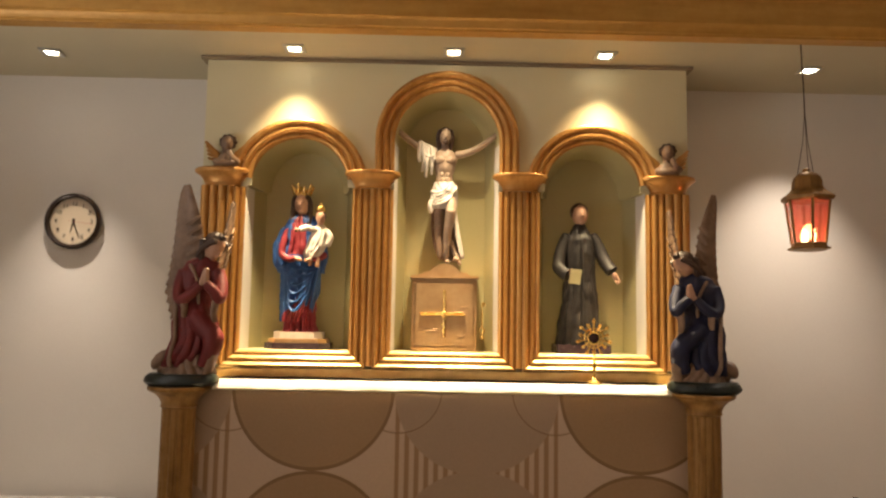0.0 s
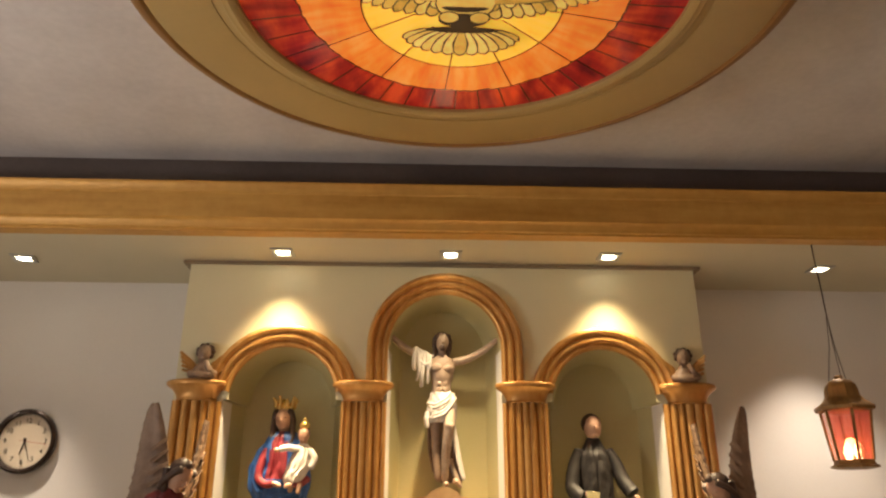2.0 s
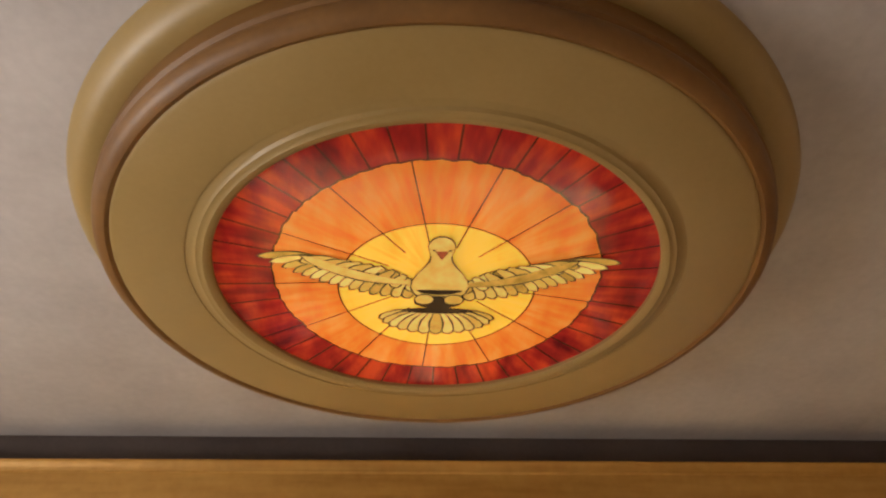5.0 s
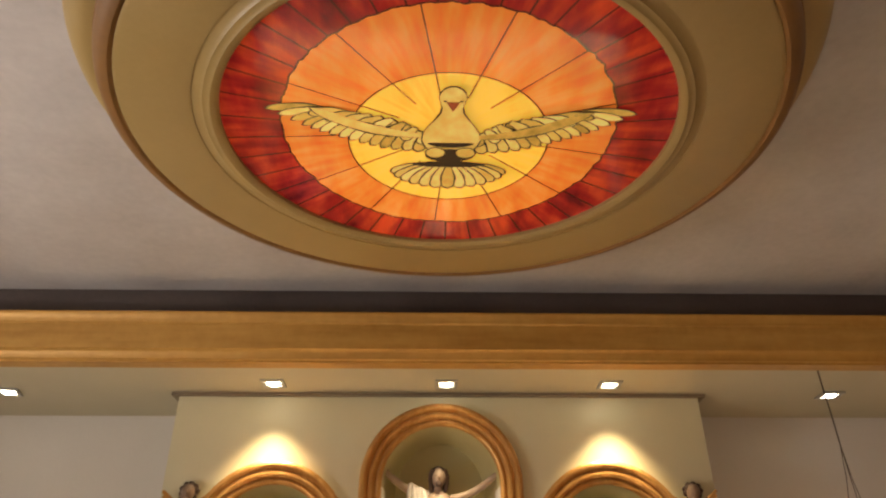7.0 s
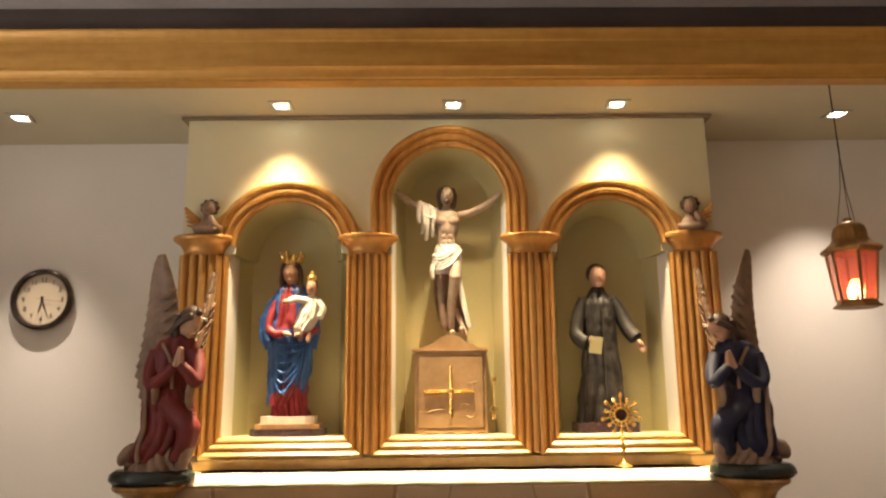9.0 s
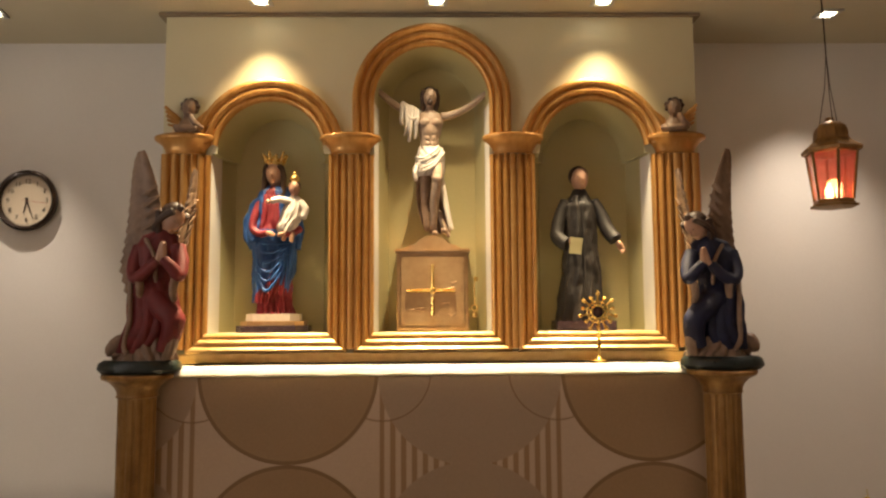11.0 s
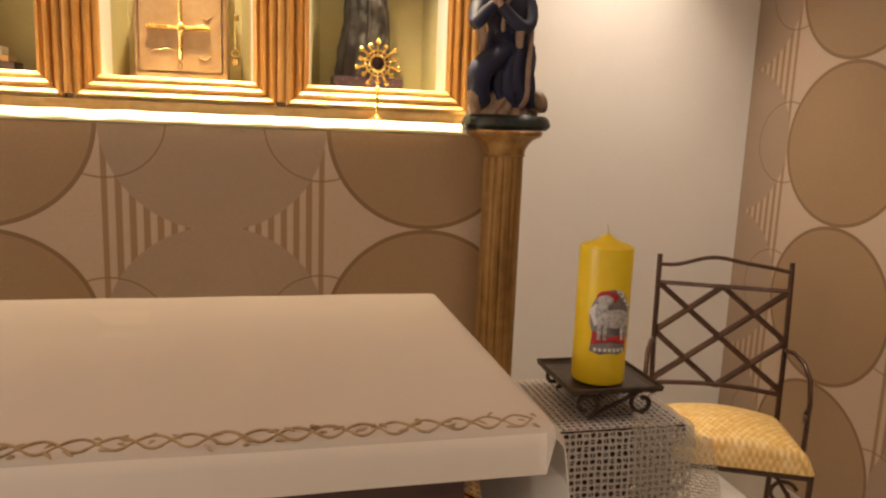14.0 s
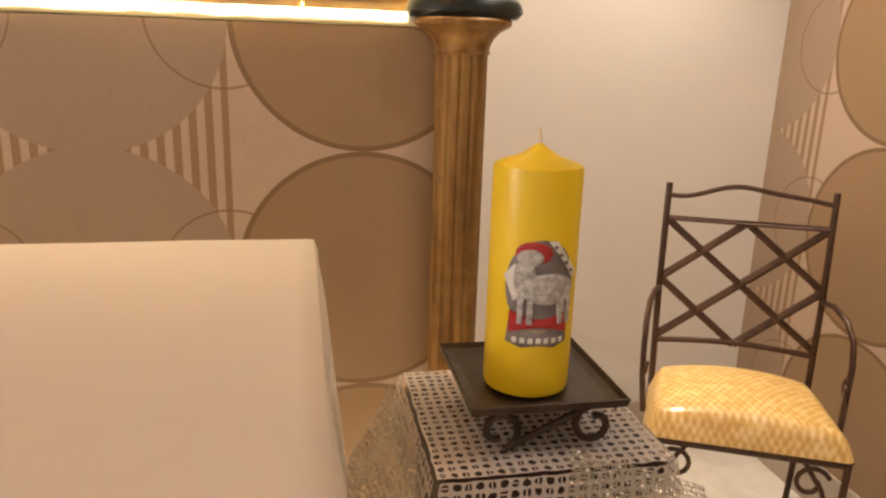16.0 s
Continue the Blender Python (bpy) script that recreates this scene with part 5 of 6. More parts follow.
def monstrance():
    thing = empty("monstrance", (0.562, 2.672, LEDGE + 0.004))
    part("foot", lathe([(0.030, 0.0), (0.031, 0.004), (0.022, 0.009), (0.010, 0.014), (0.005, 0.022)], 32), M_BRASS, thing)
    part("stem", lathe([(0.004, 0.020), (0.004, 0.05), (0.008, 0.055), (0.008, 0.060), (0.004, 0.066), (0.004, 0.085), (0.009, 0.092), (0.009, 0.098), (0.004, 0.104), (0.004, 0.130)], 20), M_BRASS, thing)
    cz = 0.168
    ring = lambda r: [(r * math.cos(a), 0, cz + r * math.sin(a)) for a in (2 * math.pi * k / 28 for k in range(28))]
    part("rim", tube(ring(0.022), 0.0045, 8, closed=True), M_BRASS, thing)
    part("rim", tube(ring(0.036), 0.0028, 8, closed=True), M_BRASS, thing)
    part("crystal", blob(bmesh.new(), (0, 0, cz), (0.019, 0.004, 0.019)), M_DARKGLASS, thing, "dark round crystal")
    for k in range(14):
        a = 2 * math.pi * k / 14 + 0.22
        r1 = 0.062 if k % 2 else 0.052
        p = tube([(0.024 * math.cos(a), 0, cz + 0.024 * math.sin(a)), (r1 * 0.8 * math.cos(a), 0, cz + r1 * 0.8 * math.sin(a)), (r1 * math.cos(a), 0, cz + r1 * math.sin(a))], 0.0034, 6, taper=lambda t: 0.8 + 0.5 * t)
        blob(p, (r1 * math.cos(a), 0, cz + r1 * math.sin(a)), (0.0072, 0.005, 0.0072), u=8, v=6)
        part("ray", p, M_BRASS, thing)
    part("cross", tube([(0, 0, cz + 0.058), (0, 0, cz + 0.075)], 0.002, 6), M_BRASS, thing)
    return thing


M_DARKGLASS = paint("dark_crystal", (0.02, 0.008, 0.006), (0.06, 0.02, 0.015), 0.08, 10)
tagged(monstrance(), "small polished brass monstrance with sunburst on the ledge", "monstrance")


# ---- statues: each one plain mesh ----
def gloss(name, a, b, rough=0.52):
    return paint(name, a, b, rough, 22, 90, 0.35)


S_SKIN, S_HAIR = gloss("painted_skin", (0.36, 0.20, 0.125), (0.47, 0.28, 0.19)), gloss("painted_hair", (0.035, 0.018, 0.010), (0.07, 0.035, 0.02))
S_BLUE, S_RED = gloss("painted_blue", (0.010, 0.048, 0.19), (0.024, 0.105, 0.33)), gloss("painted_red", (0.13, 0.006, 0.010), (0.25, 0.015, 0.024))
S_WHITE, S_NAVY = gloss("painted_white", (0.52, 0.47, 0.41), (0.66, 0.60, 0.53)), gloss("painted_navy", (0.003, 0.004, 0.020), (0.007, 0.010, 0.044), 0.6)
S_BLACK, S_WINE = gloss("painted_black", (0.011, 0.008, 0.006), (0.020, 0.014, 0.010), 0.62), gloss("painted_wine", (0.095, 0.006, 0.005), (0.165, 0.012, 0.010), 0.6)
S_BONE, S_STONE = gloss("aged_plaster", (0.27, 0.185, 0.125), (0.43, 0.32, 0.235), 0.5), gloss("aged_brown_plaster", (0.17, 0.105, 0.065), (0.28, 0.18, 0.115), 0.5)
S_PLINTH, S_PAGE = gloss("dark_plinth", (0.035, 0.020, 0.026), (0.06, 0.036, 0.045), 0.25), gloss("book_cover", (0.62, 0.55, 0.26), (0.72, 0.65, 0.36))
S_WING = gloss("wing_plaster", (0.15, 0.088, 0.048), (0.27, 0.172, 0.105), 0.5)


class Figure:
    """Gathers a statue's forms in one mesh."""

    def __init__(self, *mats):
        self.bm, self.mats = bmesh.new(), list(mats)

    def loft(self, rows, mat, seg=88, folds=0, amp=0.0, drift=2.0, seed=0.0):
        """Rows of (z, x, y, rx, ry). Folds run down and swing as they go; mat is an index, or a function of z and the angle from the front."""
        rows2 = []
        for (a, b) in zip(rows, rows[1:]):
            n = max(2, int(abs(b[0] - a[0]) / 0.006))
            for i in range(n):
                t = i / n
                s = t * t * (3 - 2 * t)
                rows2.append([a[k] + (b[k] - a[k]) * (t if k == 0 else s) for k in range(5)])
        rows2.append(list(rows[-1]))
        top, low = max(r[0] for r in rows), min(r[0] for r in rows)
        rings = []
        for z, x, y, rx, ry in rows2:
            g = (top - z) / max(1e-6, top - low)
            ring = []
            for i in range(seg):
                a = 2 * math.pi * i / seg
                w = 0.0
                if folds:
                    ph = folds * a + drift * math.sin(g * 3 + seed) + 1.3 * noise.noise(Vector((math.cos(a) * 1.5 + seed, math.sin(a) * 1.5, z * 9)))
                    w = amp * (0.25 + 0.75 * g) * (abs(math.sin(ph)) ** 0.8 - 0.5) + amp * 0.6 * noise.noise(Vector((math.cos(a) * 3, math.sin(a) * 3 + seed, z * 22)))
                ring.append(self.bm.verts.new((x + (rx + w) * math.sin(a), y - (ry + w) * math.cos(a), z)))
            rings.append(ring)
        for k, (p, q) in enumerate(zip(rings, rings[1:])):
            for i in range(seg):
                f = self.bm.faces.new((p[i], p[(i + 1) % seg], q[(i + 1) % seg], q[i]))
                a = 2 * math.pi * (i + 0.5) / seg
                a = a - 2 * math.pi if a > math.pi else a
                f.material_index = mat(rows2[k][0], a) if callable(mat) else mat
        for r in (rings[0], rings[-1]):
            f = self.bm.faces.new(r)
            f.material_index = mat(rows2[0][0], 0.0) if callable(mat) else mat
        return self

    def ball(self, where, size, mat, turn=(0, 0, 0)):
        blob(self.bm, where, size if isinstance(size, tuple) else (size,) * 3, turn, 20, 14, mat)
        return self

    def limb(self, pts, r, mat, end=0.75, flat=1.0, seg=12):
        """A limb through points, smoothed, thinning to end."""
        p = [Vector(q) for q in pts]
        line = []
        for i in range(len(p) - 1):
            a, b, c, d = p[max(i - 1, 0)], p[i], p[i + 1], p[min(i + 2, len(p) - 1)]
            for k in range(6):
                t = k / 6
                line.append(0.5 * ((2 * b) + (c - a) * t + (2 * a - 5 * b + 4 * c - d) * t * t + (3 * b - a - 3 * c + d) * t ** 3))
        line.append(p[-1])
        tube(line, r, seg, self.bm, mat=mat, taper=lambda t: (1 + (end - 1) * t) * (0.55 if t in (0.0, 1.0) else 1.0), flat=flat)
        return self

    def slab(self, x0, x1, y0, y1, z0, z1, mat, cut=0.0):
        pts = [(x0 + cut, y0), (x1 - cut, y0), (x1, y0 + cut), (x1, y1 - cut), (x1 - cut, y1), (x0 + cut, y1), (x0, y1 - cut), (x0, y0 + cut)] if cut else [(x0, y0), (x1, y0), (x1, y1), (x0, y1)]
        lo, hi = [self.bm.verts.new((*p, z0)) for p in pts], [self.bm.verts.new((*p, z1)) for p in pts]
        n = len(pts)
        for i in range(n):
            self.bm.faces.new((lo[i], lo[(i + 1) % n], hi[(i + 1) % n], hi[i])).material_index = mat
        self.bm.faces.new(hi).material_index = mat
        self.bm.faces.new(lo[::-1]).material_index = mat
        return self

    def head(self, c, r, skin, hair, tilt=(0, 0, 0), long=True):
        """A head facing -y: face, nose, hair."""
        m = Matrix.Translation(c) @ Euler([radians(a) for a in tilt]).to_matrix().to_4x4()
        at = lambda x, y, z: tuple(m @ Vector((x * r, y * r, z * r)))
        self.ball(at(0, -0.08, -0.08), (r * 0.74, r * 0.86, r * 1.05), skin, tilt)
        self.ball(at(0, -0.92, -0.12), (r * 0.13, r * 0.2, r * 0.24), skin, tilt)
        self.ball(at(0, -0.62, -0.78), (r * 0.30, r * 0.26, r * 0.22), skin, tilt)
        for s in (-1, 1):
            self.ball(at(s * 0.30, -0.80, 0.10), (r * 0.13, r * 0.05, r * 0.045), hair, tilt)
        self.ball(at(0, -0.80, -0.50), (r * 0.17, r * 0.05, r * 0.03), hair, tilt)
        self.ball(at(0, 0.34, 0.24), (r * 0.88, r * 0.84, r * 0.90), hair, tilt)
        if long:
            for s in (-1, 1):
                self.limb([at(s * 0.55, -0.35, 0.75), at(s * 0.86, -0.1, 0.0), at(s * 0.84, 0.1, -0.9), at(s * 0.66, 0.2, -1.6)], r * 0.30, hair, 0.6)
            self.ball(at(0, 0.45, -0.5), (r * 0.8, r * 0.5, r * 1.1), hair, tilt)
        self.limb([at(0, 0.1, -0.8), at(0, 0.15, -1.7)], r * 0.42, skin, 1.1)
        return self

    def wing(self, m, mat, length=0.40, width=0.10, curl=0.02):
        """A solid feathered wing: it rises along +z of m and spreads to -x, with a notched trailing edge."""
        nt, nu = 60, 10
        lead = lambda t: 0.012 * math.sin(math.pi * t) - 0.030 * t ** 3
        span = lambda t: width * (0.55 + 0.62 * t - 0.2 * t * t) * 1.0 if t < 0.22 else width * (0.68 * (1 - (t - 0.22) / 0.80) ** 0.5)
        sheets = []
        for side in (-1, 1):
            grid = []
            for i in range(nt + 1):
                t = i / nt
                w = span(t) * (1 + 0.10 * (1 - ((t * 15) % 1.0)) * (1 - t)) + 0.004
                row = []
                for j in range(nu + 1):
                    u = j / nu
                    drop = 0.16 * u * (1 - t) * width * 3
                    ridge = 0.0022 * math.sin((t * 15 + u * 2.2) * 2 * math.pi) * (0.2 + u) + 0.0025 * math.sin(u * 9)
                    thick = 0.009 * (1 - u) ** 0.6 * (1 - 0.6 * t) + 0.0025
                    row.append(self.bm.verts.new(m @ Vector((lead(t) - w * u, side * (thick + ridge * 0.8) + curl * u * u, length * t - drop))))
                grid.append(row)
            for a, b in zip(grid, grid[1:]):
                for j in range(nu):
                    self.bm.faces.new((a[j], a[j + 1], b[j + 1], b[j])).material_index = mat
            sheets.append(grid)
        p, q = sheets
        for i in range(nt):
            for j in (0, nu):
                self.bm.faces.new((p[i][j], p[i + 1][j], q[i + 1][j], q[i][j])).material_index = mat
        for i in (0, nt):
            for j in range(nu):
                self.bm.faces.new((p[i][j], p[i][j + 1], q[i][j + 1], q[i][j])).material_index = mat
        for k in range(8):
            t = 0.06 + 0.085 * k
            tip = m @ Vector((lead(t) - span(t) * 0.55, -0.012, length * t - 0.035 * (1 - t)))
            self.limb([m @ Vector((lead(t), -0.008, length * t + 0.02)), tip], 0.012, mat, 0.7, 0.35, 8)
        return self

    def done(self, name, where, turn=0.0):
        self.bm.normal_update()
        for v in self.bm.verts:
            v.co += v.normal * (0.0016 * noise.noise(v.co * 55) + 0.0008 * noise.noise(v.co * 150))
        ob = part(name, self.bm, self.mats)
        ob.matrix_world = pose(*where, 0, 0, turn)
        return ob


def mother_and_child():
    f = Figure(S_BLUE, S_RED, S_SKIN, S_HAIR, S_WHITE, M_BRASS, S_PLINTH, M_TABER)
    f.slab(-0.128, 0.132, -0.075, 0.075, 0.0, 0.024, 6, 0.04)
    f.slab(-0.112, 0.116, -0.066, 0.066, 0.024, 0.040, 7, 0.03)
    f.slab(-0.094, 0.098, -0.058, 0.058, 0.040, 0.066, 4, 0.03)
    f.loft([(0.064, 0.006, 0.0, 0.063, 0.046), (0.10, 0.004, 0.0, 0.058, 0.042), (0.22, 0.002, 0.0, 0.058, 0.040), (0.30, 0.0, 0.0, 0.05, 0.036)], 1, folds=9, amp=0.013, seed=1)

    def robe(z, a):
        if -0.9 < a < 0.85 and z < 0.115 + 0.105 * (a + 0.8) + 0.010 * math.sin(a * 7):
            return 1
        if z > 0.37 and abs(a + 0.08) < 0.30 + (0.52 - z) * 1.6:
            return 1
        return 0

    f.loft([(0.105, -0.018, 0.004, 0.056, 0.046), (0.16, -0.008, 0.002, 0.068, 0.052), (0.26, 0.000, 0.0, 0.076, 0.055), (0.34, 0.0, 0.0, 0.080, 0.055), (0.42, -0.004, 0.0, 0.070, 0.050), (0.47, -0.006, 0.0, 0.066, 0.044), (0.51, -0.006, 0.002, 0.050, 0.034), (0.535, -0.004, 0.004, 0.026, 0.022)], robe, folds=8, amp=0.012, seed=2.2)
    # mantle falling from the shoulder behind the arm, a wide open fold
    f.loft([(0.30, -0.066, 0.006, 0.022, 0.020), (0.34, -0.082, 0.004, 0.028, 0.026), (0.40, -0.086, 0.006, 0.030, 0.028), (0.46, -0.070, 0.008, 0.026, 0.026), (0.515, -0.042, 0.008, 0.016, 0.018)], 0, 32, folds=3, amp=0.010, seed=6)
    f.limb([(-0.050, -0.014, 0.475), (-0.066, -0.030, 0.425), (-0.070, -0.044, 0.375), (-0.040, -0.060, 0.352), (-0.012, -0.068, 0.356)], 0.0165, 1, 0.7)
    f.limb([(-0.074, -0.030, 0.40), (-0.080, -0.036, 0.36), (-0.060, -0.050, 0.325)], 0.015, 0, 0.8)
    f.ball((0.000, -0.076, 0.352), (0.018, 0.009, 0.009), 2, (0, 20, 0))
    f.loft([(0.30, 0.070, -0.010, 0.022, 0.030), (0.36, 0.080, -0.014, 0.026, 0.034), (0.43, 0.074, -0.004, 0.024, 0.028), (0.505, 0.046, 0.006, 0.016, 0.018)], 0, 32, folds=3, amp=0.010, seed=8)
    f.limb([(0.100, -0.040, 0.372), (0.080, -0.066, 0.356), (0.052, -0.076, 0.350)], 0.014, 1, 0.8)
    f.ball((0.040, -0.080, 0.348), (0.016, 0.009, 0.009), 2, (0, -15, 0))
    # gathered folds across the front, then one long fall
    for k in range(6):
        f.limb([(-0.068 + 0.004 * k, -0.030, 0.338 - 0.026 * k), (-0.015, -0.056, 0.318 - 0.034 * k), (0.040, -0.055, 0.318 - 0.020 * k), (0.080, -0.034, 0.330 - 0.004 * k)], 0.0085 + 0.001 * (k % 2), 0, 0.6, 0.7)
    for k in range(4):
        f.limb([(0.074 - 0.012 * k, -0.044, 0.315), (0.064 - 0.014 * k, -0.055, 0.24), (0.050 - 0.017 * k, -0.054, 0.155 + 0.012 * k)], 0.010, 0, 0.6, 0.7)
    for k in range(4):
        f.limb([(-0.030 + 0.016 * k, -0.034, 0.50), (-0.026 + 0.015 * k, -0.044, 0.44), (-0.030 + 0.017 * k, -0.048, 0.38)], 0.007, 1, 0.8, 0.6)
    f.head((-0.004, -0.004, 0.584), 0.040, 2, 3, (10, 0, -6))
    for s in (-1, 1):
        f.limb([(s * 0.034 - 0.004, 0.018, 0.532), (s * 0.052, 0.010, 0.505), (s * 0.066, 0.0, 0.460), (s * 0.062, -0.028, 0.40)], 0.015, 0, 0.9, 0.7)
        f.limb([(s * 0.026 - 0.004, -0.014, 0.600), (s * 0.034 - 0.004, -0.010, 0.560), (s * 0.036 - 0.004, -0.012, 0.522), (s * 0.030 - 0.004, -0.026, 0.490)], 0.012, 3, 0.7, 0.8)
    # crown
    for k in range(10):
        a = 2 * math.pi * k / 10
        x, y = 0.032 * math.cos(a), 0.032 * math.sin(a)
        f.limb([(x - 0.004, y, 0.620), (x * 1.18 - 0.004, y * 1.18, 0.640), (x * 1.42 - 0.004, y * 1.42, 0.648 + 0.012 * (k % 2))], 0.0085, 5, 0.5)
    f.loft([(0.612, -0.004, 0.004, 0.033, 0.033), (0.626, -0.004, 0.004, 0.037, 0.037), (0.636, -0.004, 0.004, 0.035, 0.035)], 5, 24)
    # child
    f.loft([(0.345, 0.050, -0.066, 0.020, 0.016), (0.375, 0.055, -0.062, 0.034, 0.024), (0.42, 0.072, -0.056, 0.040, 0.026), (0.465, 0.080, -0.052, 0.032, 0.022), (0.49, 0.080, -0.05, 0.014, 0.012)], 4, 32, folds=6, amp=0.008, seed=4)
    f.limb([(0.070, -0.062, 0.468), (0.030, -0.078, 0.474), (0.002, -0.084, 0.466)], 0.0135, 4, 0.75)
    f.limb([(0.100, -0.055, 0.468), (0.122, -0.062, 0.44), (0.112, -0.070, 0.405)], 0.0145, 4, 0.75)
    f.ball((-0.008, -0.086, 0.465), 0.009, 2)
    f.limb([(0.052, -0.074, 0.355), (0.046, -0.078, 0.325)], 0.010, 2)
    f.limb([(0.078, -0.072, 0.36), (0.074, -0.078, 0.32)], 0.010, 2)
    f.head((0.080, -0.056, 0.520), 0.025, 2, 3, (5, 0, 10), long=False)
    f.ball((0.080, -0.052, 0.552), (0.020, 0.020, 0.017), 5).ball((0.080, -0.052, 0.574), 0.007, 5)
    return f.done("statue", (-0.578, 2.862, SILL + 0.002))


tagged(mother_and_child(), "painted statue in blue mantle holding a white-robed child, both crowned", "statue")


def risen_figure():
    f = Figure(S_BONE, S_HAIR, S_WHITE, S_STONE)
    f.loft([(0.285, 0.0, 0.0, 0.038, 0.026), (0.33, -0.002, 0.0, 0.034, 0.024), (0.36, -0.002, 0.0, 0.035, 0.024), (0.40, 0.0, -0.002, 0.043, 0.030), (0.435, 0.0, 0.0, 0.050, 0.029), (0.460, 0.0, 0.002, 0.044, 0.024), (0.475, 0.0, 0.002, 0.018, 0.016)], 0)
    for s in (-1, 1):
        f.ball((s * 0.021, -0.024, 0.425), (0.022, 0.012, 0.017), 0)
    for k in range(3):
        for s in (-1, 1):
            f.ball((s * 0.010, -0.023, 0.388 - 0.022 * k), (0.010, 0.006, 0.010), 0)
    f.limb([(-0.042, 0.0, 0.452), (-0.085, -0.010, 0.470), (-0.140, -0.020, 0.500), (-0.200, -0.048, 0.545), (-0.228, -0.075, 0.562)], 0.0165, 0, 0.55)
    f.limb([(0.042, 0.0, 0.452), (0.085, -0.010, 0.458), (0.140, -0.020, 0.482), (0.198, -0.048, 0.520), (0.226, -0.075, 0.540)], 0.0165, 0, 0.55)
    for s, z in ((-1, 0.566), (1, 0.545)):
        f.ball((s * 0.232, -0.082, z), (0.012, 0.008, 0.016), 3)
    f.head((0.0, -0.008, 0.528), 0.034, 0, 1, (6, 0, 4))
    f.ball((0.0, -0.032, 0.500), (0.011, 0.008, 0.012), 1)
    # legs
    f.limb([(0.018, 0.0, 0.29), (0.026, -0.036, 0.215), (0.014, -0.020, 0.12), (0.010, -0.004, 0.02)], 0.025, 0, 0.5)
    f.ball((0.026, -0.046, 0.210), (0.018, 0.014, 0.018), 0)
    # standing leg in brown plaster: the shade on it is in the colour
    f.limb([(-0.016, 0.004, 0.29), (-0.020, 0.0, 0.20), (-0.020, 0.006, 0.11), (-0.012, 0.004, 0.02)], 0.025, 3, 0.5)
    f.ball((0.016, -0.016, 0.010), (0.011, 0.024, 0.010), 0).ball((0.050, -0.012, 0.020), (0.012, 0.022, 0.010), 0, (0, 30, 20))
    f.limb([(0.026, 0.0, 0.10), (0.046, -0.004, 0.045), (0.068, -0.010, 0.0)], 0.012, 0, 0.6)
    # loin cloth and falling mantle
    f.loft([(0.225, -0.002, 0.0, 0.046, 0.034), (0.26, -0.002, -0.002, 0.052, 0.038), (0.30, 0.0, 0.0, 0.050, 0.036), (0.335, 0.002, 0.0, 0.044, 0.031)], 2, folds=7, amp=0.012, drift=5, seed=3)
    for k in range(5):
        f.limb([(-0.054 + 0.004 * (k % 2), -0.004, 0.245 + 0.013 * k), (-0.020, -0.038, 0.240 + 0.012 * k), (0.016, -0.043, 0.262 + 0.013 * k), (0.052 - 0.005 * k, -0.012, 0.318 + 0.005 * k)], 0.0085 - 0.0008 * (k % 3), 2, 0.7)
    f.limb([(-0.050, -0.010, 0.262), (-0.058, -0.020, 0.235), (-0.052, -0.018, 0.205)], 0.011, 2, 0.6)
    f.loft([(0.015, 0.034, 0.028, 0.034, 0.012), (0.10, 0.020, 0.028, 0.040, 0.016), (0.18, 0.006, 0.024, 0.044, 0.022), (0.25, -0.002, 0.016, 0.046, 0.026)], 3, folds=6, amp=0.012, seed=5)
    f.limb([(0.035, 0.010, 0.24), (0.052, 0.008, 0.15), (0.066, 0.004, 0.08), (0.078, 0.0, 0.025)], 0.016, 2, 0.7, 0.5)
    f.limb([(-0.044, 0.014, 0.24), (-0.046, 0.016, 0.15), (-0.030, 0.012, 0.05)], 0.010, 3, 0.7, 0.5)
    # cloth over the raised arm
    for k, drop in enumerate((0.062, 0.098, 0.110, 0.086, 0.070, 0.044)):
        x = -0.044 - 0.011 * k
        f.limb([(x + 0.004, 0.010, 0.455 + 0.006 * k), (x - 0.002, -0.016 - 0.003 * (k % 2), 0.470 + 0.005 * k), (x - 0.003 + 0.006 * math.sin(k * 2.1), -0.026 - 0.005 * ((k + 1) % 2), 0.455 - drop * 0.45), (x - 0.010 + 0.010 * math.sin(k * 1.7), -0.018, 0.462 - drop)], 0.0088 + 0.0016 * (k % 3), 2, 0.55)
    f.limb([(-0.040, -0.026, 0.446), (-0.070, -0.032, 0.436), (-0.098, -0.024, 0.470)], 0.008, 2, 0.7)
    f.limb([(-0.05, 0.01, 0.46), (-0.035, 0.012, 0.475), (-0.01, 0.016, 0.478)], 0.012, 2, 0.8)
    return f.done("statue", (-0.006, 2.872, 1.852))


tagged(risen_figure(), "pale plaster statue with outstretched arms and white loin cloth", "statue")


